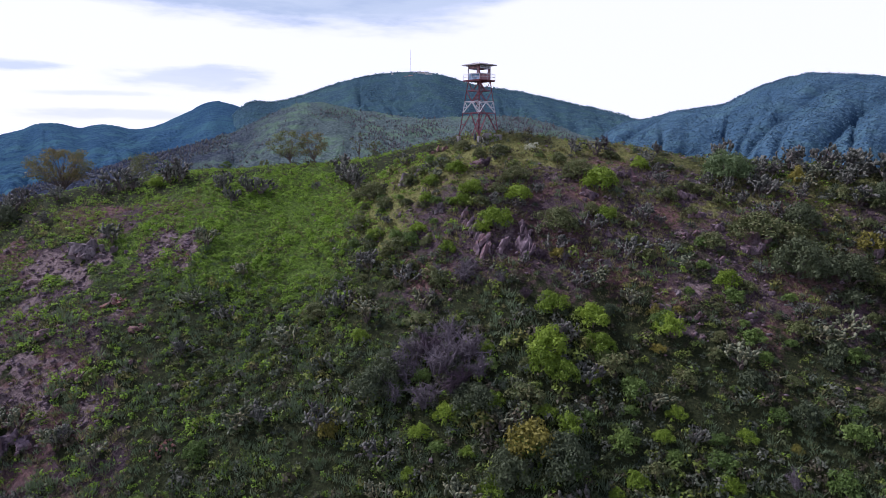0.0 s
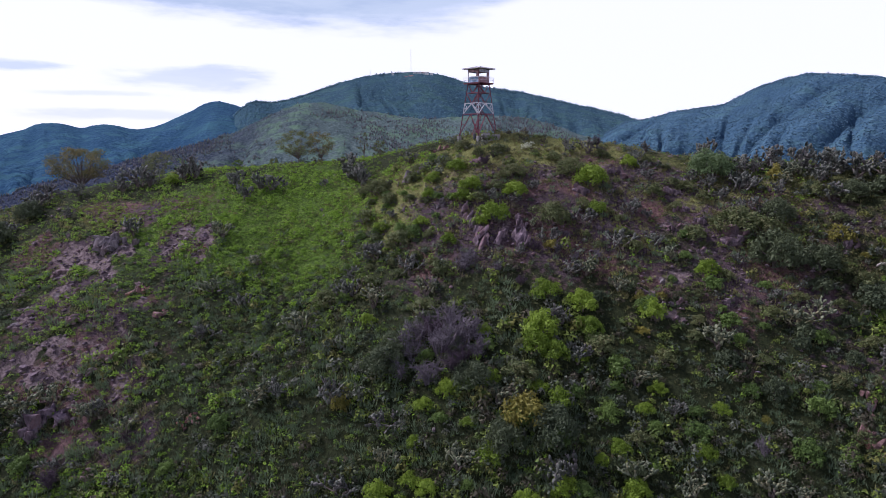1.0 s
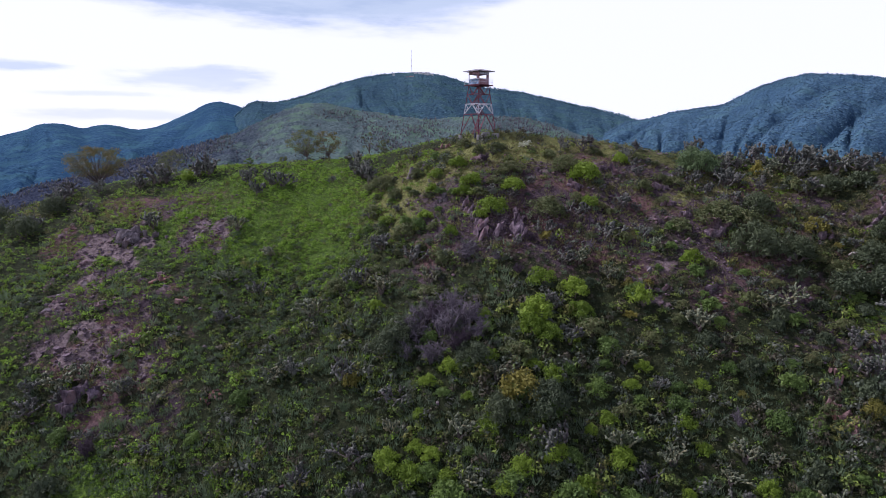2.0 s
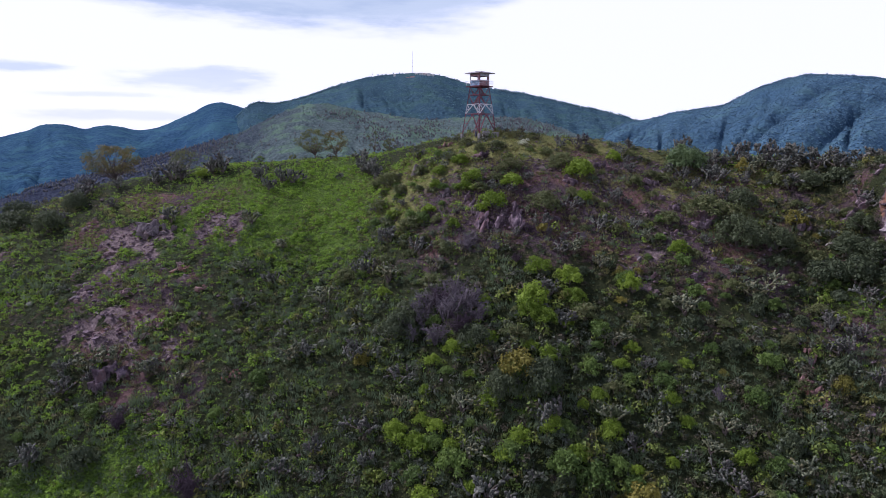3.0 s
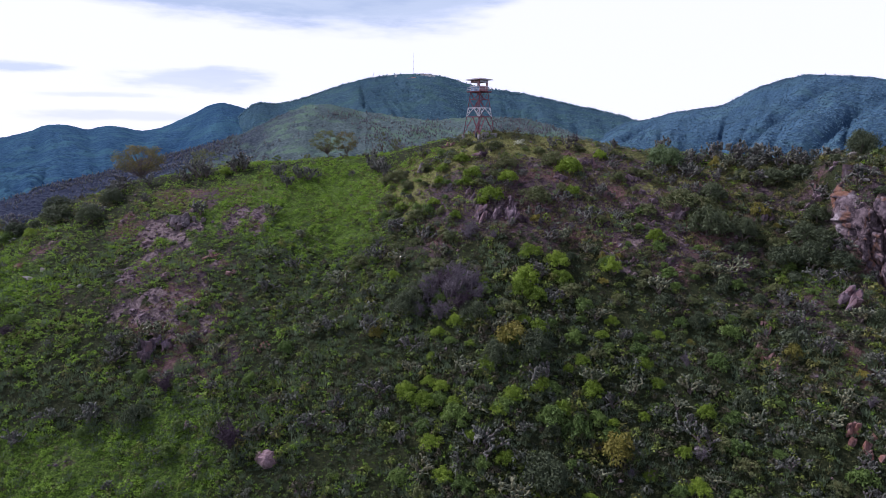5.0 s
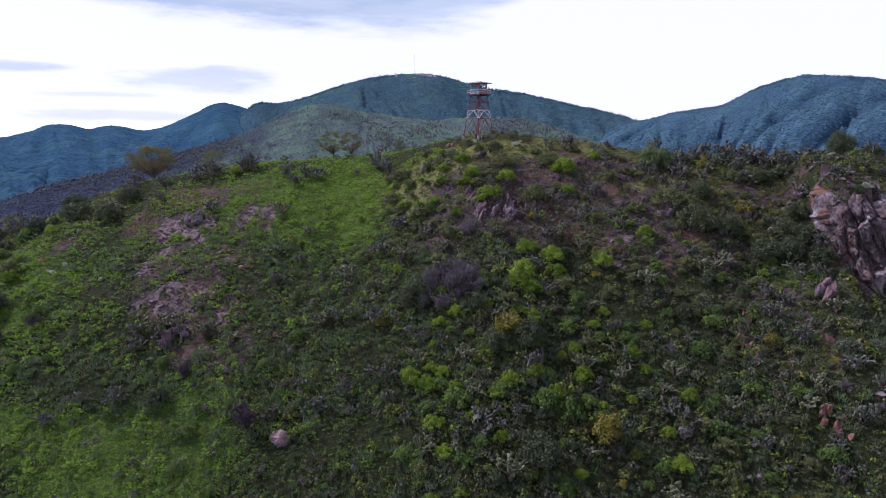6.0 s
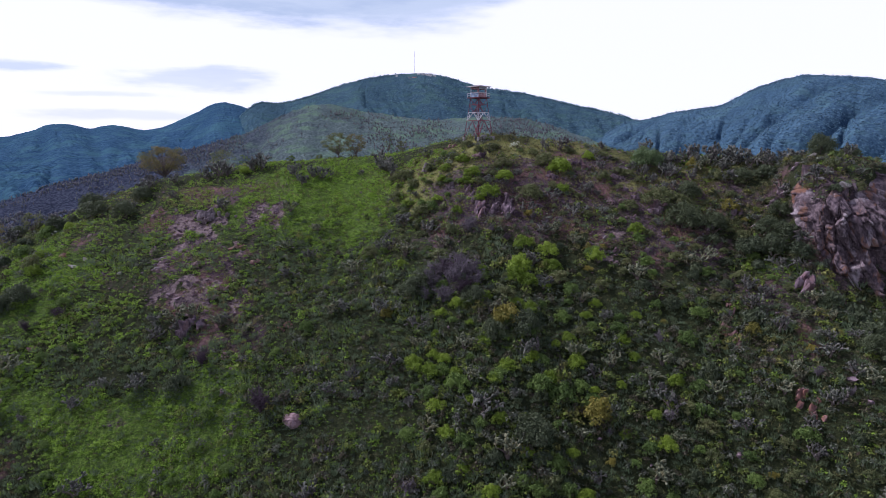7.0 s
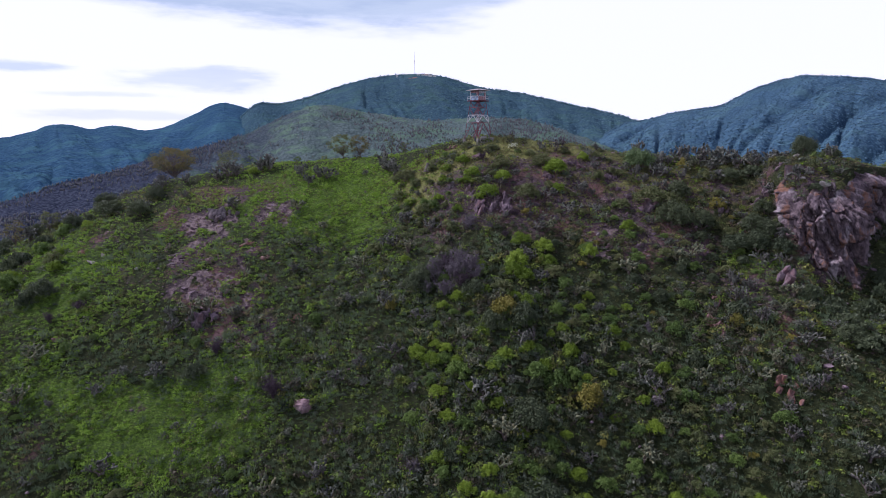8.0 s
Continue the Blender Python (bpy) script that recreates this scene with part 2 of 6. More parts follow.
def leaf_mat(name, dark, light, extra=None, glow=0.25, by_object=True, rough=0.6, own=0.45):
    """Leaves: two tones by leaf, by plant and by a slow noise; part of the light passes through."""
    m, t, b = mat_new(name)
    g = t.nodes.new("ShaderNodeNewGeometry")
    isl = g.outputs["Random Per Island"]
    if by_object:
        r = t.nodes.new("ShaderNodeObjectInfo").outputs["Random"]
    else:
        r = attr(t, "tint")
    slow = noise_node(t, 0.35, 3, 0.6, g.outputs["Position"])
    f = math_node(t, "ADD", math_node(t, "MULTIPLY", isl, own), math_node(t, "MULTIPLY", r, 1 - own))
    c = mix_col(t, f, dark, light)
    if extra is not None:
        c = mix_col(t, ramp(t, math_node(t, "ADD", math_node(t, "MULTIPLY", slow, 0.7), math_node(t, "MULTIPLY", isl, 0.3)), 0.5, 0.68), c, extra)
    t.links.new(c, b.inputs["Base Color"])
    b.inputs["Roughness"].default_value = rough
    b.inputs["Specular IOR Level"].default_value = 0.25
    tr = t.nodes.new("ShaderNodeBsdfTranslucent")
    t.links.new(c, tr.inputs[0])
    mx = t.nodes.new("ShaderNodeMixShader")
    mx.inputs[0].default_value = glow
    t.links.new(b.outputs[0], mx.inputs[1])
    t.links.new(tr.outputs[0], mx.inputs[2])
    t.links.new(mx.outputs[0], t.nodes["Material Output"].inputs[0])
    return m


def palette_mat(name, tones, glow=0.25, jitter=0.5):
    """Leaves whose tone goes by plant through several colours, with each leaf a little off."""
    m, t, b = mat_new(name)
    g = t.nodes.new("ShaderNodeNewGeometry")
    cr = t.nodes.new("ShaderNodeValToRGB")
    cr.color_ramp.interpolation = "CONSTANT"
    els = cr.color_ramp.elements
    while len(els) < len(tones):
        els.new(0.5)
    for i, c in enumerate(tones):
        els[i].position = i / len(tones)
        els[i].color = (*c, 1.0)
    t.links.new(attr(t, "tint"), cr.inputs[0])
    isl = g.outputs["Random Per Island"]
    k = math_node(t, "ADD", 1.0 - jitter, math_node(t, "MULTIPLY", isl, 2.0 * jitter))
    cc = t.nodes.new("ShaderNodeCombineXYZ")
    for i in range(3):
        t.links.new(k, cc.inputs[i])
    c = mix_col(t, 1.0, cr.outputs[0], cc.outputs[0], "MULTIPLY")
    t.links.new(c, b.inputs["Base Color"])
    b.inputs["Roughness"].default_value = 0.65
    b.inputs["Specular IOR Level"].default_value = 0.25
    tr = t.nodes.new("ShaderNodeBsdfTranslucent")
    t.links.new(c, tr.inputs[0])
    mx = t.nodes.new("ShaderNodeMixShader")
    mx.inputs[0].default_value = glow
    t.links.new(b.outputs[0], mx.inputs[1])
    t.links.new(tr.outputs[0], mx.inputs[2])
    t.links.new(mx.outputs[0], t.nodes["Material Output"].inputs[0])
    return m


def ground_material():
    m, t, b = mat_new("hill_ground")
    p = world_pos(t)
    rock, green, dry = attr(t, "rock"), attr(t, "green"), attr(t, "dry")
    n1, n2, n3 = noise_node(t, 0.9, 6, 0.65, p), noise_node(t, 4.5, 5, 0.7, p), noise_node(t, 0.13, 3, 0.5, p)
    n4 = noise_node(t, 2.1, 6, 0.7, p)
    grass = mix_col(t, ramp(t, n2, 0.3, 0.7), (0.014, 0.018, 0.008), (0.046, 0.056, 0.02))
    lush = mix_col(t, ramp(t, n2, 0.36, 0.66), (0.036, 0.066, 0.013), (0.155, 0.24, 0.036))
    earth = mix_col(t, ramp(t, n2, 0.3, 0.72), (0.04, 0.027, 0.033), (0.15, 0.105, 0.115))
    earth = mix_col(t, ramp(t, n3, 0.45, 0.65), earth, mix_col(t, ramp(t, n4, 0.35, 0.65), (0.08, 0.044, 0.042), (0.21, 0.12, 0.108)))
    stone = mix_col(t, ramp(t, n4, 0.3, 0.7), (0.1, 0.07, 0.072), (0.31, 0.235, 0.225))
    stone = mix_col(t, math_node(t, "MULTIPLY", ramp(t, n2, 0.52, 0.7), 0.6), stone, (0.045, 0.032, 0.036))
    c = mix_col(t, ramp(t, math_node(t, "ADD", green, math_node(t, "MULTIPLY", math_node(t, "SUBTRACT", n1, 0.5), 0.9)), 0.35, 0.7), grass, lush)
    tawny = mix_col(t, ramp(t, n2, 0.3, 0.72), (0.09, 0.1, 0.028), (0.29, 0.285, 0.095))
    c = mix_col(t, ramp(t, math_node(t, "ADD", attr(t, "tawny"), math_node(t, "MULTIPLY", math_node(t, "SUBTRACT", n1, 0.5), 0.8)), 0.3, 0.7), c, tawny)
    c = mix_col(t, ramp(t, math_node(t, "ADD", dry, math_node(t, "MULTIPLY", math_node(t, "SUBTRACT", n1, 0.5), 1.2)), 0.35, 0.65), c, earth)
    c = mix_col(t, ramp(t, math_node(t, "ADD", rock, math_node(t, "MULTIPLY", math_node(t, "SUBTRACT", n2, 0.5), 0.9)), 0.4, 0.72), c, stone)
    # valley woods beyond the hill, haze blue painted into their colour
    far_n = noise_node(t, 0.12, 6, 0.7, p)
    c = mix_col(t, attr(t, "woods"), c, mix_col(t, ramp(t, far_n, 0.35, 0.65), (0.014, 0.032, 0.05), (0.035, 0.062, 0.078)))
    t.links.new(c, b.inputs["Base Color"])
    b.inputs["Roughness"].default_value = 0.95
    b.inputs["Specular IOR Level"].default_value = 0.15
    bump(t, b, math_node(t, "ADD", n2, n4), 0.3)
    return m


def wooded(name, dark, light, earth, scale, dist=4.0, clearing=0.6, west=None):
    """Far woods: crowns by cells, clearings by slow noise; shade between crowns and in gullies is painted in."""
    m, t, b = mat_new(name)
    p = world_pos(t)
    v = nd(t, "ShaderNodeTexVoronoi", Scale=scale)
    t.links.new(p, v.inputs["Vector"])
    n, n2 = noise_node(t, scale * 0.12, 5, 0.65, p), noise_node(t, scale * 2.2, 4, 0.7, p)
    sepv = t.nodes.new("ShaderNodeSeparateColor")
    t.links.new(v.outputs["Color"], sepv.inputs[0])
    # cell edges darker: understory in the gaps, its shade painted into the colour
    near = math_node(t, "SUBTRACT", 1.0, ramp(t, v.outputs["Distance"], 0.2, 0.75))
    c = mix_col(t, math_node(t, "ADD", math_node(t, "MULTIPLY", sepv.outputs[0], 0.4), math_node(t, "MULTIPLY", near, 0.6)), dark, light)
    c = mix_col(t, math_node(t, "MULTIPLY", ramp(t, n, 0.47, 0.62), clearing), c, earth)
    # gully shading painted in: woods darken along the valley lines
    gully_shade = math_node(t, "MULTIPLY", ramp(t, math_node(t, "ADD", attr(t, "gully"), math_node(t, "MULTIPLY", math_node(t, "SUBTRACT", n, 0.5), 0.8)), 0.3, 0.8), 0.35)
    c = mix_col(t, gully_shade, c, mix_col(t, near, tuple(0.8 * v for v in dark), dark))
    # grey-purple woods towards the west, with haze blue painted in
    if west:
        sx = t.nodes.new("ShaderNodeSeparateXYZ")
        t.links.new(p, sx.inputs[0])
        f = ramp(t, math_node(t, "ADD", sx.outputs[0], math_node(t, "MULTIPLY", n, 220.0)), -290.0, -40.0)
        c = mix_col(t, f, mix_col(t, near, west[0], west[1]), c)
    t.links.new(c, b.inputs["Base Color"])
    b.inputs["Roughness"].default_value = 1.0
    b.inputs["Specular IOR Level"].default_value = 0.0
    h = math_node(t, "SUBTRACT", n2, v.outputs["Distance"])
    bump(t, b, h, dist)
    return m


def rock_material(name, dark, light, stain, pale=None):
    m, t, b = mat_new(name)
    p = world_pos(t)
    mp = t.nodes.new("ShaderNodeMapping")
    mp.inputs["Scale"].default_value = (1.0, 1.0, 0.45)
    t.links.new(p, mp.inputs[0])
    n1, n2, n3 = noise_node(t, 1.1, 6, 0.7, mp.outputs[0]), noise_node(t, 7.0, 5, 0.7, p), noise_node(t, 0.45, 4, 0.6, mp.outputs[0])
    c = mix_col(t, ramp(t, n1, 0.34, 0.66), dark, light)
    c = mix_col(t, math_node(t, "MULTIPLY", ramp(t, n3, 0.52, 0.64), 0.75), c, stain)
    if pale:
        # washed streaks down the face
        mp2 = t.nodes.new("ShaderNodeMapping")
        mp2.inputs["Scale"].default_value = (0.3, 0.3, 0.09)
        mp2.inputs["Rotation"].default_value = (0.0, 0.35, 0.0)
        t.links.new(p, mp2.inputs[0])
        n5 = noise_node(t, 1.0, 6, 0.65, mp2.outputs[0])
        c = mix_col(t, math_node(t, "MULTIPLY", ramp(t, n5, 0.53, 0.64), 0.8), c, pale)
    c = mix_col(t, math_node(t, "MULTIPLY", ramp(t, n2, 0.55, 0.75), 0.5), c, tuple(v * 0.45 for v in dark))
    t.links.new(c, b.inputs["Base Color"])
    b.inputs["Roughness"].default_value = 0.95
    b.inputs["Specular IOR Level"].default_value = 0.2
    bump(t, b, math_node(t, "ADD", n1, math_node(t, "MULTIPLY", n2, 0.4)), 0.2)
    return m


GROUND = ground_material()
STONE = rock_material("pinkish_stone", (0.072, 0.05, 0.062), (0.27, 0.2, 0.222), (0.2, 0.12, 0.125))
GREY_STONE = rock_material("grey_lichen_stone", (0.08, 0.064, 0.068), (0.29, 0.245, 0.248), (0.18, 0.13, 0.13))
RED_STONE = rock_material("reddish_stone", (0.1, 0.052, 0.05), (0.31, 0.19, 0.175), (0.26, 0.12, 0.085))
PINK_STONE = rock_material("pale_pink_stone", (0.15, 0.095, 0.098), (0.33, 0.23, 0.235), (0.24, 0.15, 0.15))
PALE_STONE = rock_material("pale_stone", (0.24, 0.22, 0.2), (0.5, 0.46, 0.42), (0.34, 0.28, 0.24))
CLIFF = rock_material("cliff_stone", (0.052, 0.037, 0.044), (0.2, 0.15, 0.16), (0.23, 0.11, 0.06), (0.37, 0.315, 0.325))
# far woods and crowns: aerial haze painted in as bluish base colour
WOOD_MAIN = wooded("hazy_woods", (0.04, 0.085, 0.125), (0.092, 0.162, 0.195), (0.096, 0.185, 0.155), 0.11, 7.0)
WOOD_RIGHT = wooded("hazy_scrub", (0.037, 0.08, 0.132), (0.098, 0.176, 0.236), (0.096, 0.18, 0.188), 0.14, 3.0, 0.5)
WOOD_LEFT = wooded("hazy_hills", (0.024, 0.06, 0.118), (0.06, 0.126, 0.19), (0.064, 0.146, 0.175), 0.09, 5.0, 0.7)
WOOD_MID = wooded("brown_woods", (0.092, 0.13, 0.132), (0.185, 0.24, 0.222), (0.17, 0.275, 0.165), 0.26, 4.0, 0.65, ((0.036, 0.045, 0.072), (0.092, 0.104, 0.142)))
FAR_TREE = leaf_mat("hazy_crowns", (0.065, 0.132, 0.18), (0.16, 0.275, 0.3), glow=0.1, by_object=False, rough=1.0)
FAR_SCRUB = leaf_mat("hazy_scrub_crowns", (0.062, 0.124, 0.182), (0.122, 0.214, 0.28), glow=0.1, by_object=False, rough=1.0)
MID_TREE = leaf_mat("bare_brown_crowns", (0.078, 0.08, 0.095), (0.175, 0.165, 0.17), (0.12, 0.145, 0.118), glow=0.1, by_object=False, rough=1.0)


# ---- ground sheet ----
def graded(lo, hi, a, b, step, grow=1.18):
    """Even steps between a and b, ever longer ones out to lo and hi."""
    mid = list(np.arange(a, b + step * 0.5, step))
    out, d, v = [], step, mid[-1]
    while v < hi:
        d *= grow
        v = min(v + d, hi)
        out.append(v)
    pre, d, v = [], step, mid[0]
    while v > lo:
        d *= grow
        v = max(v - d, lo)
        pre.append(v)
    return np.array(pre[::-1] + mid + out)


def dryness(x, y):
    d = 0.6 * spot(x, y, 38, 77, 26, 13) + 0.45 * spot(x, y, 62, 60, 24, 20) + 0.12 * spot(x, y, -60, 82, 22, 15) + 0.6 * spot(x, y, 10, 80, 14, 8) + 0.5 * spot(x, y, -1, 88, 10, 11) + 0.35 * spot(x, y, 20, 92, 22, 9) + 0.2 * spot(x, y, -52, 62, 16, 10)
    d = d + 1.1 * spot(x, y, -44.5, 92, 2.4, 6) + 1.1 * spot(x, y, -39.5, 93, 2.0, 6) + 0.7 * spot(x, y, -54, 104, 12, 4) + 0.7 * spot(x, y, -56, 76, 3, 5) + 0.7 * spot(x, y, -47, 73, 2.5, 6) + 0.8 * spot(x, y, -64, 88, 4, 3) + 0.6 * spot(x, y, -70, 72, 5, 3) + 0.6 * spot(x, y, -41, 64, 3, 4)
    return np.clip(d + 0.6 * stony(x, y) + 0.3 * fbm(x, y, 11, 3) + 0.35 * fbm(x, y, 4, 3), 0, 1)


def tawniness(x, y):
    g = 0.95 * spot(x, y, 10, 99, 26, 13) + 0.25 * spot(x, y, -9, 86, 9, 13) + 0.6 * spot(x, y, 42, 86, 18, 8) + 0.4 * spot(x, y, -60, 100, 18, 9) + 0.2 * spot(x, y, 62, 78, 16, 8) + 0.22 * spot(x, y, 36, 70, 26, 16)
    return np.clip(g + 0.3 * fbm(x - 30, y, 9, 3), 0, 1)


def lushness(x, y):
    g = 1.0 * spot(x, y, -34, 103, 20, 17) + 0.4 * spot(x, y, -24, 90, 12, 12) + 0.15 * spot(x, y, -14, 84, 8, 12) + 1.0 * spot(x, y, -60, 43, 26, 11) + 0.55 * spot(x, y, -42, 43, 12, 9) + 0.5 * spot(x, y, -88, 78, 12, 12) + 0.5 * spot(x, y, -78, 64, 10, 14) + 0.35 * spot(x, y, -60, 84, 20, 16) + 0.4 * spot(x, y, 50, 82, 5, 5) + 0.5 * spot(x, y, 55, 62, 6, 6)
    return np.clip(g - 0.9 * spot(x, y, -66, 37, 9, 6) - 0.9 * spot(x, y, -57, 51, 10, 4) + 0.3 * fbm(x + 50, y, 13, 3), 0, 1)


def build_ground():
    gx = graded(-4600, 4600, -125, 125, 0.85)
    gy = graded(-4600, 4600, 10, 140, 0.85)
    X, Y = np.meshgrid(gx, gy, indexing="ij")
    Z = ground_z(X, Y)
    me = array_mesh("ground", np.stack([X, Y, Z], -1).reshape(-1, 3), grid_faces(len(gx), len(gy)), smooth=True)
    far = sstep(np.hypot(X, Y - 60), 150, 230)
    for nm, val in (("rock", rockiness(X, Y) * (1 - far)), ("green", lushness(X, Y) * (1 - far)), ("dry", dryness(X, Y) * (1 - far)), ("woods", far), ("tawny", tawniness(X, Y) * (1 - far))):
        at = me.attributes.new(nm, "FLOAT", "POINT")
        at.data.foreach_set("value", val.astype(np.float32).ravel())
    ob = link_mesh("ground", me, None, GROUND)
    tagged(ob, "grassy stony hillside of green herbs and pinkish earth", "ground", kind="structure")


build_ground()


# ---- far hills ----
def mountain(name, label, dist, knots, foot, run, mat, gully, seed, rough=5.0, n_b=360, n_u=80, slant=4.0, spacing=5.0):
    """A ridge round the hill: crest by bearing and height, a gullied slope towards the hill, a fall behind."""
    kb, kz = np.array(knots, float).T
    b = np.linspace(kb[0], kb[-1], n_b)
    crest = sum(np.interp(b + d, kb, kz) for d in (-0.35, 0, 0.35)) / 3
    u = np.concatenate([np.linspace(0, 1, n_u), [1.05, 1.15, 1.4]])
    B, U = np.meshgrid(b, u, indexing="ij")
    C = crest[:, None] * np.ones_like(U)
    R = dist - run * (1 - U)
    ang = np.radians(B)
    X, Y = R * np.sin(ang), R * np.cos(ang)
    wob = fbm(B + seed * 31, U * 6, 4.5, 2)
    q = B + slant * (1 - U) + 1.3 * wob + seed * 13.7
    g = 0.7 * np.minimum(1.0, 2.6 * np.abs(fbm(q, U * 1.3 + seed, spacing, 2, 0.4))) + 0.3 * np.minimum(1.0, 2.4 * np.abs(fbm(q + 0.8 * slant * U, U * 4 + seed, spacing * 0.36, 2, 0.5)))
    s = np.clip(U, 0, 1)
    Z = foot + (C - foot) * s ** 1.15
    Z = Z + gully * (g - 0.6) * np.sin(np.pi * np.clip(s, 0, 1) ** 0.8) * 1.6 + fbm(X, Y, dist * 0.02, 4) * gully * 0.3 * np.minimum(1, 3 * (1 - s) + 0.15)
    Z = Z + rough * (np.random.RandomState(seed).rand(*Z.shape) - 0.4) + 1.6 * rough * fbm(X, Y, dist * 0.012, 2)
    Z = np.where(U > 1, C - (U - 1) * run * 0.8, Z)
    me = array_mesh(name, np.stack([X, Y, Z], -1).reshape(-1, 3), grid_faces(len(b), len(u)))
    # valley lines, for the gully shade painted in the woods colour
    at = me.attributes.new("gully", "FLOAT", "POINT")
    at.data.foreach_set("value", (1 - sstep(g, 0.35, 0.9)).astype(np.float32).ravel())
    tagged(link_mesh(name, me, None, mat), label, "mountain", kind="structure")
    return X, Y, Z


def crown_templates(count, tall, seed):
    """Small uneven crowns."""
    rs = np.random.RandomState(seed)
    out = []
    for _ in range(count):
        ring = [(math.cos(1.2566 * k) * 0.5, math.sin(1.2566 * k) * 0.5, rs.uniform(-0.15, 0.15)) for k in range(5)]
        v = np.array(ring + [(0, 0, 0.5), (0, 0, -0.4)])
        f = np.array([(k, (k + 1) % 5, 5) for k in range(5)] + [((k + 1) % 5, k, 6) for k in range(5)])
        v = v * (1 + rs.uniform(-0.3, 0.3, (len(v), 1)))
        v[:, 2] = v[:, 2] * tall + 0.42 * tall
        out.append((v, f))
    return out


def woods(name, label, field, count, size, mat, tall, seed, lo=0.05, hi=1.0, clump=120, clear=None, thin=0.25):
    rs = np.random.RandomState(seed)
    X, Y, Z = field
    nb, nu = X.shape
    nu -= 3
    i, j = rs.uniform(0, nb - 1.01, count * 2), rs.uniform(lo, hi, count * 2) * (nu - 1.01)
    i0, j0 = i.astype(int), j.astype(int)
    fi, fj = i - i0, j - j0

    def at(A):
        return (A[i0, j0] * (1 - fi) + A[i0 + 1, j0] * fi) * (1 - fj) + (A[i0, j0 + 1] * (1 - fi) + A[i0 + 1, j0 + 1] * fi) * fj
    P = np.stack([at(X), at(Y), at(Z)], -1)
    keep = rs.rand(len(P)) < thin + 1.1 * sstep(fbm(P[:, 0], P[:, 1], clump, 4, 0.6), -0.15, 0.3)
    if clear:
        bearing = np.degrees(np.arctan2(P[:, 0], P[:, 1]))
        keep &= (bearing < clear[0]) | (bearing > clear[1])
    P = P[keep][:count]
    sz = size * rs.uniform(0.55, 1.35, len(P))
    me = scatter_mesh(name, crown_templates(5, tall, seed), P, rs.uniform(0, 6.28, len(P)), sz, rs.rand(len(P)), seed=seed)
    tagged(link_mesh(name, me, None, mat), label, "woods", kind="stuff")


LEFT = mountain("mountain_1", "ridge of low wooded hills far off, painted haze blue-green", 3200, [(-60, -60), (-48, -40), (-41.1, -29), (-37.9, -8), (-35.8, 11), (-34.2, 35), (-32.9, 67), (-31.6, 63), (-30.3, 44), (-29.0, 62), (-28.0, 60), (-26.6, 38), (-24.9, 54), (-22.2, 123), (-21.0, 164), (-19.9, 178), (-18.7, 164), (-17.6, 143), (-15.7, 87), (-13.8, 18)], -94, 2250, WOOD_LEFT, 18, 1, 1.6, slant=6.0)
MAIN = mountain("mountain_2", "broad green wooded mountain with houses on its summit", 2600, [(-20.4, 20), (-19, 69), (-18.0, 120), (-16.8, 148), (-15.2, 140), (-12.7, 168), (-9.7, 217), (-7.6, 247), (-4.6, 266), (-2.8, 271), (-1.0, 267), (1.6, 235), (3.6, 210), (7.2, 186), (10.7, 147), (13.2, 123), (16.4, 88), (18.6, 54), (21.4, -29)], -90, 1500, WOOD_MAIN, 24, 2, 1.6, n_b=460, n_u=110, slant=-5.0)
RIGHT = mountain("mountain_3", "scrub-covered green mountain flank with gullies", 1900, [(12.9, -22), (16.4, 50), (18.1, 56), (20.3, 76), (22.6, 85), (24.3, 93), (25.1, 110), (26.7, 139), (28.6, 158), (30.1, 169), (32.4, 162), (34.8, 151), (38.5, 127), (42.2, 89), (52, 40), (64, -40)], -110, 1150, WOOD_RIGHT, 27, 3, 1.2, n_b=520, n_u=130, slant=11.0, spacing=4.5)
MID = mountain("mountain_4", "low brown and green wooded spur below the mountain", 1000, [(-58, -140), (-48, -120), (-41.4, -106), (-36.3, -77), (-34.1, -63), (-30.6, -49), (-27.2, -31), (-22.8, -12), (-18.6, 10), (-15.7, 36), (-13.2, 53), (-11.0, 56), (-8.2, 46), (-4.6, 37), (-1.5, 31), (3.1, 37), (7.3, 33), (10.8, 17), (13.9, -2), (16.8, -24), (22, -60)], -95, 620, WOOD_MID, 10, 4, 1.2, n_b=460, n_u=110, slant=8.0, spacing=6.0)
mountain("mountain_5", "low wooded hills in the valley, painted haze blue-grey", 1550, [(-64, -64), (-54, -58), (-47, -66), (-42, -56), (-38, -62), (-34, -54), (-30, -62), (-26, -60), (-21, -72), (-16, -88)], -96, 680, WOOD_LEFT, 24, 6, 3.0, n_b=220, n_u=50)
woods("ridge_woods", "green trees on the far mountain, tinted blue for haze", MAIN, 8000, 5.0, FAR_TREE, 0.55, 11, lo=0.3)
woods("flank_scrub", "dense scrub on the mountain flank, tinted blue for haze", RIGHT, 15000, 3.4, FAR_SCRUB, 0.8, 17, lo=0.35, thin=0.6)
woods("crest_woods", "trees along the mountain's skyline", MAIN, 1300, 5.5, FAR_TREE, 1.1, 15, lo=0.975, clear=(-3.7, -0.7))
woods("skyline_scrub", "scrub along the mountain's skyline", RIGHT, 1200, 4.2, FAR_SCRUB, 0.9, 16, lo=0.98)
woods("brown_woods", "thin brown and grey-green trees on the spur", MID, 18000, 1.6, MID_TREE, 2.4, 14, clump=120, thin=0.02)

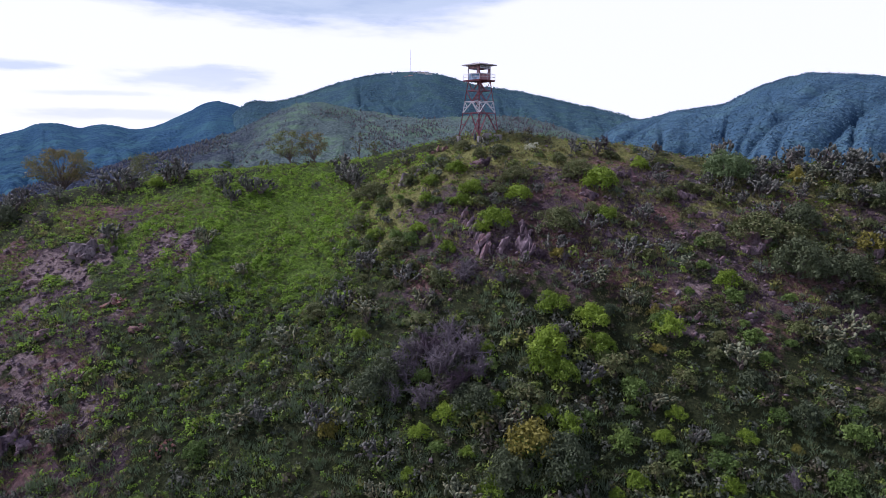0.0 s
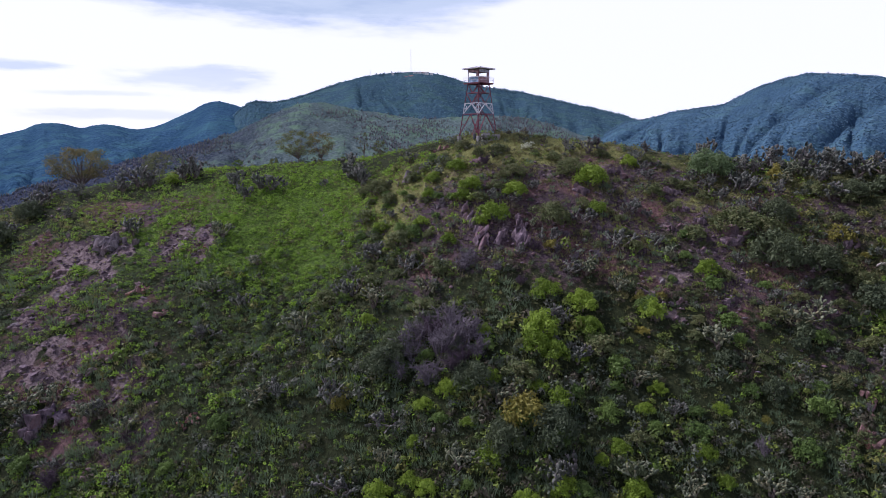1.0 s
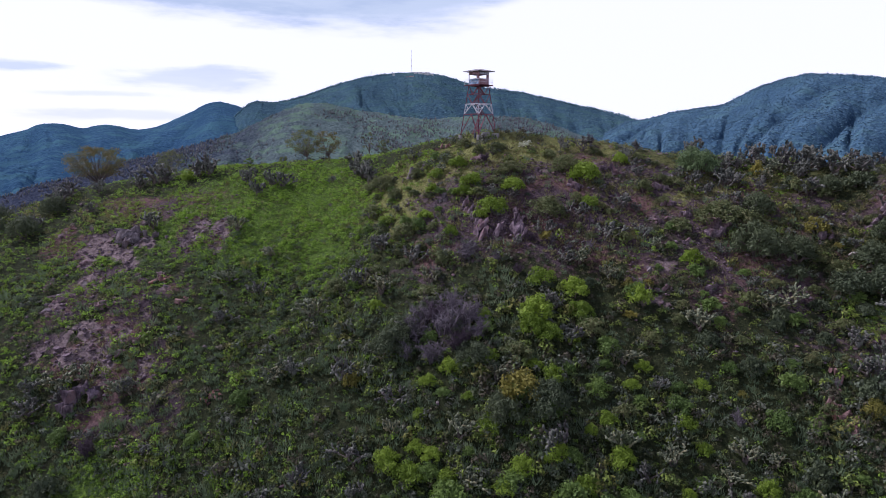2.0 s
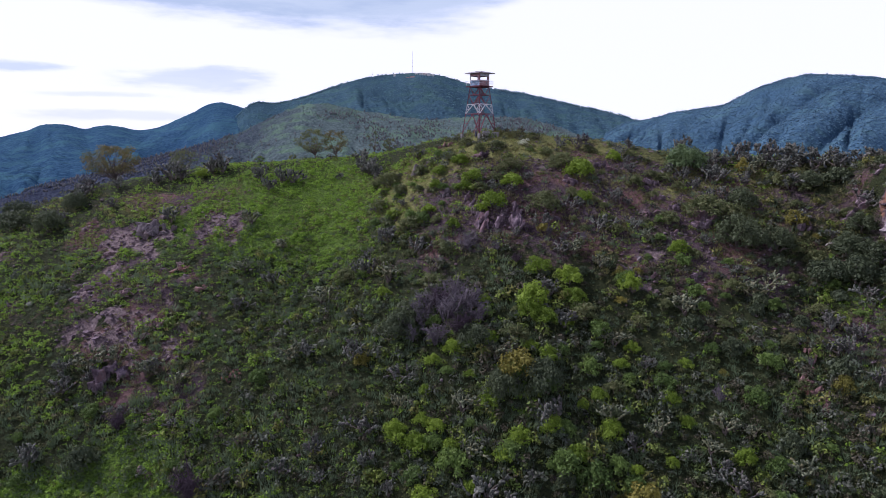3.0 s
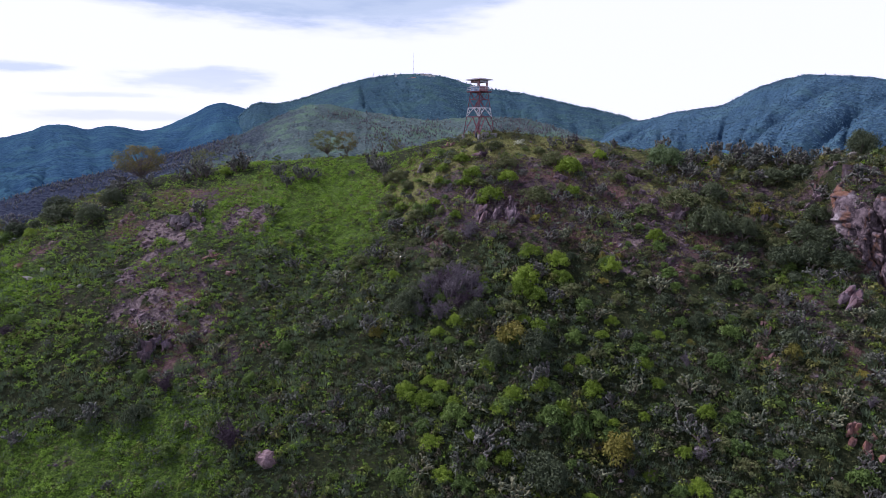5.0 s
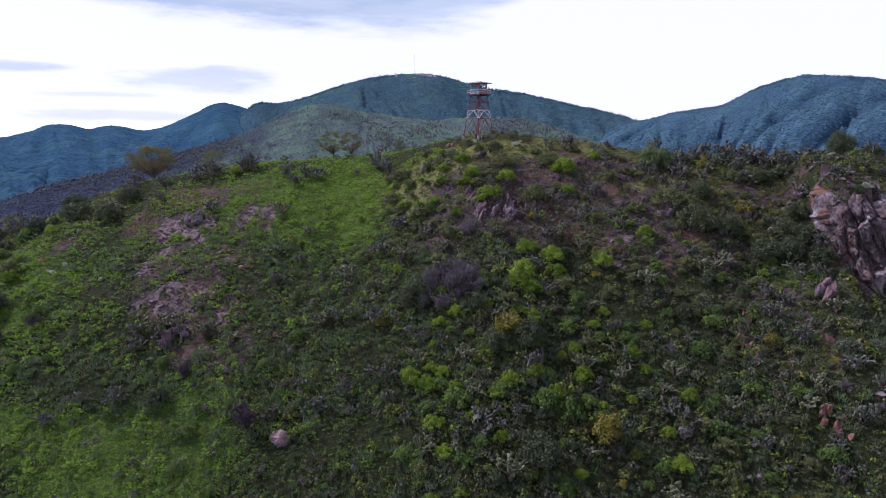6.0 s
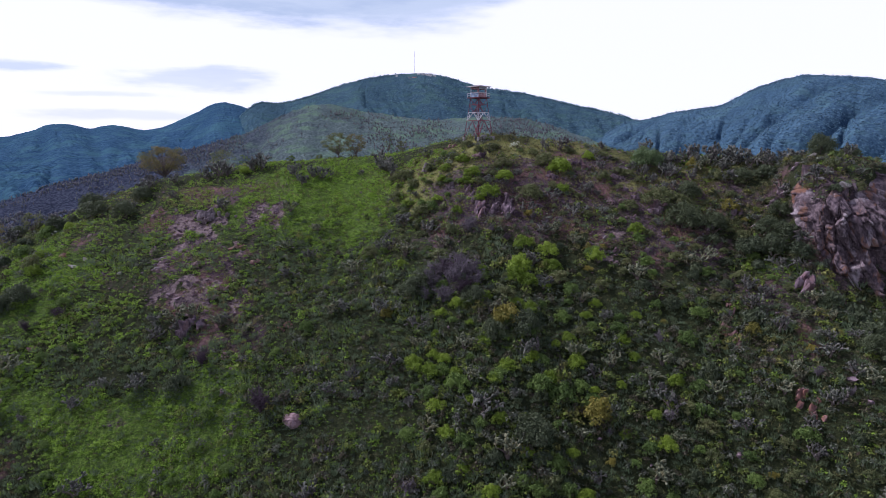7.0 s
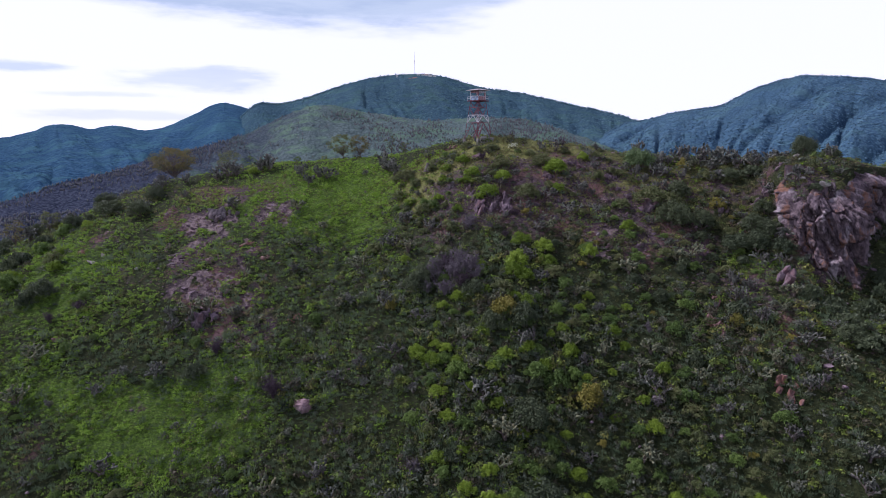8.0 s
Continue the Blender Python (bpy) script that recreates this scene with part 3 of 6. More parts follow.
# ---- things: materials ----
RED_STEEL = plain("rusty_red_paint", (0.18, 0.042, 0.06), 0.65, 0.0, 0.35, 3.0)
WHITE_STEEL = plain("worn_white_paint", (0.62, 0.58, 0.6), 0.6, 0.0, 0.2, 3.0)
PALE_PANEL = plain("peeling_panel", (0.46, 0.45, 0.5), 0.7, 0.0, 0.45, 1.6)
BLUE_PANEL = plain("peeling_blue_panel", (0.22, 0.33, 0.46), 0.7, 0.0, 0.5, 1.8)
ROSE_PANEL = plain("faded_red_panel", (0.36, 0.20, 0.21), 0.7, 0.0, 0.45, 1.8)
ROOF_TIN = plain("weathered_roof", (0.40, 0.36, 0.37), 0.75, 0.0, 0.3, 1.4)
CONCRETE = plain("concrete", (0.25, 0.23, 0.22), 0.9, 0.0, 0.25, 2.0)
DARK_FINISH = plain("dark_finish", (0.05, 0.05, 0.07), 0.6, 0.0, 0.3, 3.0)
BARK = plain("grey_brown_bark", (0.13, 0.10, 0.085), 0.95, 0.0, 0.4, 5.0)
TWIG = plain("dead_twigs", (0.149, 0.123, 0.138), 0.95, 0.0, 0.4, 4.0)
TWIG_DARK = plain("dark_purple_twigs", (0.07, 0.045, 0.06), 0.95, 0.0, 0.4, 4.0)
LEAF_BRIGHT = leaf_mat("bright_leaves", (0.1, 0.162, 0.014), (0.262, 0.365, 0.036), glow=0.3)
LEAF_GREEN = leaf_mat("green_leaves", (0.062, 0.108, 0.026), (0.172, 0.252, 0.054), glow=0.3)
LEAF_OLIVE = leaf_mat("olive_leaves", (0.066, 0.09, 0.034), (0.17, 0.19, 0.068), (0.145, 0.136, 0.056))
LEAF_DARK = leaf_mat("dark_leaves", (0.042, 0.06, 0.033), (0.115, 0.138, 0.064))
LEAF_YELLOW = leaf_mat("yellowish_leaves", (0.120, 0.120, 0.024), (0.312, 0.264, 0.048))
LEAF_RUST = leaf_mat("rusty_leaves", (0.11, 0.094, 0.036), (0.275, 0.21, 0.07), (0.117, 0.143, 0.046))
LEAF_PEPPER = leaf_mat("dusty_green_leaves", (0.068, 0.112, 0.045), (0.185, 0.25, 0.098))
LEAF_PALE = leaf_mat("pale_flowers", (0.35, 0.38, 0.25), (0.7, 0.7, 0.55))
PAD = leaf_mat("cactus_pads", (0.02, 0.025, 0.02), (0.22, 0.225, 0.18), (0.1, 0.086, 0.08), glow=0.0, own=0.85)
PAD_GREEN = leaf_mat("green_cactus_pads", (0.028, 0.038, 0.02), (0.24, 0.26, 0.16), (0.17, 0.155, 0.085), glow=0.0, own=0.85)
HERB_LUSH = leaf_mat("meadow_herbs", (0.125, 0.235, 0.022), (0.285, 0.445, 0.045), glow=0.3, by_object=False)
HERB_GREY = leaf_mat("grey_herbs", (0.07, 0.108, 0.05), (0.2, 0.255, 0.14), glow=0.25, by_object=False)
HERB_OLIVE = leaf_mat("olive_herbs", (0.05, 0.062, 0.022), (0.168, 0.178, 0.058), (0.12, 0.105, 0.058), by_object=False)
HERB_DRY = leaf_mat("dry_grass", (0.13, 0.118, 0.048), (0.34, 0.305, 0.128), (0.18, 0.2, 0.065), by_object=False)
SHRUBS = palette_mat("low_shrubs", ((0.042, 0.054, 0.036), (0.066, 0.082, 0.03), (0.1, 0.14, 0.03), (0.09, 0.107, 0.07), (0.15, 0.192, 0.034), (0.08, 0.07, 0.043), (0.125, 0.132, 0.095), (0.175, 0.176, 0.045)))
WALL_WHITE = plain("whitewash", (0.72, 0.70, 0.68), 0.9, 0.0, 0.1, 0.5)
WALL_ROSE = plain("rose_plaster", (0.50, 0.30, 0.27), 0.9, 0.0, 0.15, 0.5)
ROOF_RED = plain("red_tiles", (0.30, 0.13, 0.09), 0.9, 0.0, 0.25, 0.5)
GLASS_DARK = plain("dark_window", (0.03, 0.035, 0.045), 0.2, 0.0, 0.2, 2.0)


# ---- watchtower ----
TX, TY = 6.15, 107.0


def watchtower():
    z0 = gz(TX, TY) + 0.2
    root = new("watchtower")
    root.matrix_basis = pose(TX, TY, z0, 0, 0, 43)
    tagged(root, "rusty red and white steel fire lookout tower on the hilltop", "watchtower")
    H, B, T = 9.1, 2.38, 1.32          # deck height, half width at the foot and under the deck

    def half(z):
        return B + (T - B) * z / H
    corners = ((-1, -1), (1, -1), (1, 1), (-1, 1))
    for cx, cy in corners:
        for z_a, z_b, mat in ((-0.5, 3.75, RED_STEEL), (3.75, 5.65, WHITE_STEEL), (5.65, H, RED_STEEL)):
            bm = bmesh.new()
            a, b = half(z_a), half(z_b)
            beam(bm, (cx * a, cy * a, z_a), (cx * b, cy * b, z_b), 0.15)
            part("leg", bm, mat, root, "white painted leg section" if mat is WHITE_STEEL else "rusty red leg section")
    levels = (0.0, 3.75, 5.65, 7.45, H - 0.1)
    for k, (z_a, z_b) in enumerate(zip(levels, levels[1:])):
        mat = WHITE_STEEL if k == 1 else RED_STEEL
        a, b = half(z_a), half(z_b)
        for (x0, y0), (x1, y1) in zip(corners, corners[1:] + corners[:1]):
            bm = bmesh.new()
            beam(bm, (x0 * b, y0 * b, z_b), (x1 * b, y1 * b, z_b), 0.11)
            part("girder", bm, mat, root)
            mid_top = ((x0 + x1) / 2 * b, (y0 + y1) / 2 * b, z_b)
            mid_low = ((x0 + x1) / 2 * a, (y0 + y1) / 2 * a, z_a)
            bm = bmesh.new()
            if k in (0, 1):
                beam(bm, (x0 * a, y0 * a, z_a), mid_top, 0.1)
                beam(bm, (x1 * a, y1 * a, z_a), mid_top, 0.1)
                if k == 1:
                    h = 0.5
                    for (xx, yy) in ((x0, y0), (x1, y1)):
                        pa = Vector((xx * b, yy * b, z_b)).lerp(Vector((xx * a, yy * a, z_a)), h)
                        pb = Vector(mid_top).lerp(Vector((xx * a, yy * a, z_a)), h)
                        beam(bm, pa, pb, 0.07)
                        beam(bm, (xx * b, yy * b, z_b), pb, 0.07)
                else:
                    for (xx, yy) in ((x0, y0), (x1, y1)):
                        pa = Vector((xx * b, yy * b, z_b)).lerp(Vector((xx * a, yy * a, z_a)), 0.5)
                        pb = Vector(mid_top).lerp(Vector((xx * a, yy * a, z_a)), 0.5)
                        beam(bm, pa, pb, 0.07)
            else:
                beam(bm, (x0 * b, y0 * b, z_b), mid_low, 0.09)
                beam(bm, (x1 * b, y1 * b, z_b), mid_low, 0.09)
            part("brace", bm, mat, root)
    # stairs: flights from level to level inside the frame
    for k, (z_a, z_b) in enumerate(((0.0, 3.75), (3.75, 5.65), (5.65, 7.45), (7.45, H))):
        s = -1 if k % 2 else 1
        stair = new("stair_flight")
        stair.parent = root
        y_off = 0.35 * s
        for dy in (-0.3, 0.3):
            bm = bmesh.new()
            beam(bm, (-0.95 * s, y_off + dy, z_a), (0.95 * s, y_off + dy, z_b), 0.07, 0.14)
            part("stringer", bm, RED_STEEL, stair)
        bm = bmesh.new()
        beam(bm, (-0.95 * s, y_off - 0.3, z_a + 0.95), (0.95 * s, y_off - 0.3, z_b + 0.95 if k < 3 else z_b), 0.05)
        part("handrail", bm, RED_STEEL, stair)
        n = int((z_b - z_a) / 0.22)
        for i in range(n):
            f = (i + 0.5) / n
            bm = bmesh.new()
            box(bm, (0.2, 0.6, 0.03), pose(-0.95 * s + 1.9 * s * f, y_off, z_a + (z_b - z_a) * f))
            part("tread", bm, RED_STEEL, stair)
        if k < 3:
            bm = bmesh.new()
            box(bm, (0.7, 1.5, 0.05), pose(1.2 * s, 0, z_b))
            part("landing", bm, RED_STEEL, root)
    # deck with joists and railing
    D = 1.92
    bm = bmesh.new()
    box(bm, (2 * D, 2 * D, 0.09), pose(0, 0, H + 0.05))
    part("deck", bm, RED_STEEL, root)
    for i in range(5):
        bm = bmesh.new()
        box(bm, (0.09, 2 * D, 0.15), pose(-D + 0.1 + i * (2 * D - 0.2) / 4, 0, H - 0.075))
        part("joist", bm, RED_STEEL, root)
    for cx, cy in corners:
        for ex, ey in ((cx, cy), (cx * 0.0, cy), (cx, cy * 0.0)):
            bm = bmesh.new()
            beam(bm, (ex * (D - 0.04), ey * (D - 0.04), H + 0.1), (ex * (D - 0.04), ey * (D - 0.04), H + 1.02), 0.045)
            part("rail_post", bm, WHITE_STEEL, root)
    for (x0, y0), (x1, y1) in zip(corners, corners[1:] + corners[:1]):
        for z in (0.55, 1.0):
            bm = bmesh.new()
            d = D - 0.04
            beam(bm, (x0 * d, y0 * d, H + z), (x1 * d, y1 * d, H + z), 0.04)
            part("rail", bm, WHITE_STEEL, root)
    # cabin: low panels, corner posts, band over the openings
    C, Z0 = 1.3, H + 0.1
    for k, ((x0, y0), (x1, y1)) in enumerate(zip(corners, corners[1:] + corners[:1])):
        nx, ny = (x0 + x1) / 2, (y0 + y1) / 2
        along_x = abs(x1 - x0) > 0
        low = (2 * C - 0.1, 0.06, 1.02) if along_x else (0.06, 2 * C - 0.1, 1.02)
        bm = bmesh.new()
        box(bm, low, pose(nx * C, ny * C, Z0 + 0.51))
        part("wall_panel", bm, (ROSE_PANEL, PALE_PANEL, PALE_PANEL, BLUE_PANEL)[k], root, ("faded red lower wall panel", "pale lower wall panel", "pale lower wall panel", "peeling blue and white lower wall panel")[k])
        top = (2 * C - 0.1, 0.06, 0.5) if along_x else (0.06, 2 * C - 0.1, 0.5)
        bm = bmesh.new()
        box(bm, top, pose(nx * C, ny * C, Z0 + 2.08))
        part("wall_band", bm, ROSE_PANEL if k % 2 else PALE_PANEL, root)
        bm = bmesh.new()
        box(bm, tuple(v * 1.0 if v > 0.1 else 0.11 for v in (low[0], low[1], 0.06)), pose(nx * C, ny * C, Z0 + 1.05))
        part("sill", bm, WHITE_STEEL, root)
        # the boarded part of each side
        sx, sy = (0.42, 0.05) if along_x else (0.05, 0.42)
        o = (-C + 0.3) * (1 if k % 2 else -1)
        bm = bmesh.new()
        box(bm, (sx * 1.25, sy, 0.76) if along_x else (sx, sy * 1.25, 0.76), pose(nx * C + (o if along_x else 0), ny * C + (0 if along_x else o), Z0 + 1.45))
        part("shutter", bm, ROSE_PANEL, root, "faded red shutter board")
    for cx, cy in corners:
        bm = bmesh.new()
        box(bm, (0.12, 0.12, 2.34), pose(cx * C, cy * C, Z0 + 1.17))
        part("cabin_post", bm, RED_STEEL if cx == cy else WHITE_STEEL, root)
    # hipped roof with wide eaves
    R = 2.12
    bm = bmesh.new()
    zb = Z0 + 2.36
    low = [bm.verts.new((cx * R, cy * R, zb)) for cx, cy in corners]
    rim = [bm.verts.new((cx * R, cy * R, zb + 0.09)) for cx, cy in corners]
    cap = [bm.verts.new((cx * 0.16, cy * 0.16, zb + 0.5)) for cx, cy in corners]
    bm.faces.new(low[::-1])
    for i in range(4):
        j = (i + 1) % 4
        bm.faces.new((low[i], low[j], rim[j], rim[i]))
        bm.faces.new((rim[i], rim[j], cap[j], cap[i]))
    bm.faces.new(cap)
    roof = part("roof", bm, ROOF_TIN, root, "weathered grey hipped roof")
    for cx, cy in corners:
        bm = bmesh.new()
        beam(bm, (cx * R, cy * R, zb + 0.11), (cx * 0.16, cy * 0.16, zb + 0.52), 0.07)
        part("hip_ridge", bm, ROOF_TIN, roof)
    # concrete footings
    for cx, cy in corners:
        bm = bmesh.new()
        box(bm, (0.6, 0.6, 1.0), pose(cx * (B + 0.04), cy * (B + 0.04), -0.62))
        bmesh.ops.bevel(bm, geom=bm.edges[:], offset=0.05, segments=1, affect="EDGES")
        part("footing", bm, CONCRETE, root, "rough concrete footing")


def concrete_slab():
    x, y = TX + 2.1, TY - 2.6
    root = new("concrete_slab")
    root.matrix_basis = pose(x, y, gz(x, y) + 0.5, 0, 0, 6)
    tagged(root, "weathered concrete slab at the foot of the tower", "slab")
    bm = bmesh.new()
    box(bm, (3.2, 1.4, 1.5), pose(0, 0, -0.42))
    bmesh.ops.bevel(bm, geom=bm.edges[:], offset=0.06, segments=1, affect="EDGES")
    part("block", bm, CONCRETE, root)
    bm = bmesh.new()
    box(bm, (1.3, 1.0, 0.3), pose(-0.7, 0.1, 0.47))
    bmesh.ops.bevel(bm, geom=bm.edges[:], offset=0.04, segments=1, affect="EDGES")
    part("step", bm, CONCRETE, root)


# unidentified dark shape under the tower; box form and post are invented
def dark_box():
    x, y = TX - 0.7, TY - 1.5
    root = new("meter_box")
    root.matrix_basis = pose(x, y, gz(x, y), 0, 0, 43)
    tagged(root, "small unidentified dark shape under the tower, built as a box", "box")
    bm = bmesh.new()
    box(bm, (0.4, 0.3, 1.0), pose(0, 0, 0.75))
    part("case", bm, DARK_FINISH, root)
    bm = bmesh.new()
    box(bm, (0.1, 0.1, 0.6), pose(0, 0, 0.1))
    part("post", bm, DARK_FINISH, root)


watchtower()
concrete_slab()
dark_box()


# ---- cliff and rocks ----
def cells(u, v, seed):
    """Jittered cells: own value of the nearest, its tilt, and the nearness of the next."""
    rs = np.random.RandomState(seed)
    jx, jy, val, ta, tb = rs.rand(5, 64, 64)
    iu, iv = np.floor(u).astype(int), np.floor(v).astype(int)
    d1 = np.full(u.shape, 9.0)
    d2 = d1.copy()
    best = np.zeros_like(u)
    for a in (-1, 0, 1):
        for b in (-1, 0, 1):
            i, j = (iu + a) & 63, (iv + b) & 63
            du, dv = u - (iu + a + jx[i, j]), v - (iv + b + jy[i, j])
            d = np.hypot(du, dv)
            h = val[i, j] - 0.5 + (ta[i, j] - 0.5) * du * 1.3 + (tb[i, j] - 0.5) * dv * 1.3
            near = d < d1
            d2 = np.where(near, d1, np.minimum(d2, d))
            best = np.where(near, h, best)
            d1 = np.where(near, d, d1)
    return best, d2 - d1


def cliff():
    path = np.array([(63.6, 70.0), (62.4, 65.0), (62.5, 61.6), (64.6, 59.4), (69.0, 58.2), (72.4, 58.6), (74.6, 60.8), (76.0, 64.2), (80, 66.2), (86, 65.8), (91, 65.5), (96, 66)], float)
    seg = np.concatenate([[0], np.cumsum(np.hypot(*np.diff(path, axis=0).T))])
    s = np.linspace(0, seg[-1], 300)
    px, py = np.interp(s, seg, path[:, 0]), np.interp(s, seg, path[:, 1])
    k = np.ones(9) / 9
    px, py = (np.convolve(np.pad(a, 4, mode="edge"), k, mode="valid") for a in (px, py))
    tx, ty = np.gradient(px), np.gradient(py)
    ln = np.hypot(tx, ty)
    nx, ny = ty / ln, -tx / ln
    z_lo = ground_z(px + nx * 3, py + ny * 3) - 2.0
    z_hi = ground_z(px - nx * 5.5, py - ny * 5.5) + 0.1
    fade = sstep(s, 0, 1.5) * (1 - sstep(s, seg[-1] - 8, seg[-1]))
    v = np.linspace(0, 1, 110)
    S, V = np.meshgrid(s, v, indexing="ij")
    Z = z_lo[:, None] + (z_hi - z_lo)[:, None] * V
    lean = S + 0.45 * Z                   # joints run aslant
    c1, e1 = cells(lean / 2.3, (Z - 0.3 * S) / 5.5, 3)
    c2, e2 = cells(lean / 0.95 + 9, (Z - 0.25 * S) / 2.2 + 5, 4)
    c3, e3 = cells(lean / 0.5 + 3, (Z + 0.2 * S) / 0.8 + 8, 5)
    out = 1.5 * (1 - V) - 0.4 + 1.2 * fbm(S, Z * 0.7, 7, 3, 0.5) + 1.9 * c1 + 0.9 * c2 + 0.3 * c3
    out = out - 0.9 * (1 - sstep(e1, 0, 0.1)) - 0.45 * (1 - sstep(e2, 0, 0.1)) + 0.1 * fbm(S, Z, 0.5, 3)
    out = (out - 5.6 * sstep(V, 0.72, 1.0)) * fade[:, None]
    X, Y = px[:, None] + nx[:, None] * out, py[:, None] + ny[:, None] * out
    me = array_mesh("cliff", np.stack([X, Y, Z], -1).reshape(-1, 3), grid_faces(len(s), len(v)))
    tagged(link_mesh("cliff", me, None, CLIFF), "pinkish grey rock cliff with rusty orange streaks", "cliff", kind="structure")


cliff()


def rock_mesh(seed, shape=(1.0, 0.85, 0.7), mat=None, corners=13):
    """An angular block: a hull of jittered corners, broken up and roughened."""
    rs = random.Random(seed)
    bm = bmesh.new()
    for _ in range(corners):
        d = Vector((rs.gauss(0, 1), rs.gauss(0, 1), rs.gauss(0, 1))).normalized()
        m = max(abs(d.x), abs(d.y), abs(d.z))
        d = d.lerp(d / m, 0.55) * rs.uniform(0.72, 1.0)
        bm.verts.new((d.x * shape[0], d.y * shape[1], d.z * shape[2]))
    hull = bmesh.ops.convex_hull(bm, input=bm.verts[:])
    bmesh.ops.delete(bm, geom=list({e for e in hull["geom_interior"] + hull["geom_unused"] if isinstance(e, bmesh.types.BMVert)}), context="VERTS")
    bmesh.ops.subdivide_edges(bm, edges=bm.edges[:], cuts=2, use_grid_fill=True)
    bmesh.ops.triangulate(bm, faces=bm.faces[:])
    off = Vector((seed * 3.1, seed * 1.7, 0))
    for v in bm.verts:
        v.co += v.co.normalized() * (0.13 * noise.noise(v.co * 1.9 + off) + 0.09 * noise.noise(v.co * 5 + off))
    me = bpy.data.meshes.new("rock")
    bm.to_mesh(me)
    bm.free()
    me.materials.append(mat or STONE)
    return me


FORMS = ((1.0, 0.85, 0.7), (1.1, 0.7, 0.55), (0.8, 0.8, 0.85), (1.2, 0.8, 0.45))
ROCKS = [rock_mesh(i + 1, FORMS[i % 4], (STONE, GREY_STONE)[i % 3 == 2]) for i in range(12)]
SLABS = {m: [rock_mesh(50 + 7 * k + i, ((0.55, 0.42, 1.0), (0.7, 0.4, 0.85), (0.5, 0.5, 1.1), (0.9, 0.5, 0.6))[i % 4], m) for i in range(6)] for k, m in enumerate((STONE, GREY_STONE, RED_STONE, PINK_STONE))}
PALE_ROCKS = [rock_mesh(90 + i, FORMS[(i + 1) % 4], PALE_STONE) for i in range(3)]


def put_rock(x, y, r, rs, label="pinkish grey weathered rock among herbs", sink=0.42, kinds=None):
    ob = new("rock", rs.choice(kinds or ROCKS))
    ob.matrix_basis = pose(x, y, gz(x, y) + r * 0.45 - r * sink, rs.uniform(-16, 16), rs.uniform(-16, 16), rs.uniform(0, 360)) @ Matrix.Diagonal((r * rs.uniform(0.75, 1.25), r * rs.uniform(0.75, 1.1), r * rs.uniform(0.8, 1.1), 1))
    return tagged(ob, label, "rock", "rocks on the hillside")


def outcrop(x, y, length, width, block, rs, mat=None, yaw=0.0, count=12, tall=1.0, label="jointed pinkish grey rock outcrop in the slope"):
    """Blocks of one bedding that stick out of the slope together."""
    root = new("rock_outcrop")
    z0 = gz(x, y)
    root.matrix_basis = pose(x, y, z0)
    tagged(root, label, "rock", "outcrops on the slope")
    dip, lean = rs.uniform(-18, 18), rs.uniform(8, 24)
    c, s = math.cos(radians(yaw)), math.sin(radians(yaw))
    for i in range(count):
        u, v = rs.uniform(-0.5, 0.5) * length, rs.gauss(0, 0.3) * width
        px, py = c * u - s * v, s * u + c * v
        b = 1.2 * block * rs.uniform(0.45, 1.15) * (1.15 - 0.5 * abs(2 * u / max(length, 0.1)))
        ob = new("block", rs.choice(SLABS[mat or STONE]))
        ob.parent = root
        ob.matrix_basis = pose(px, py, gz(x + px, y + py) - z0 + 0.22 * b * tall, lean + rs.uniform(-9, 9), dip + rs.uniform(-9, 9), yaw + rs.uniform(-35, 35)) @ Matrix.Diagonal((b, b, b * tall * rs.uniform(0.75, 1.2), 1))
    return root


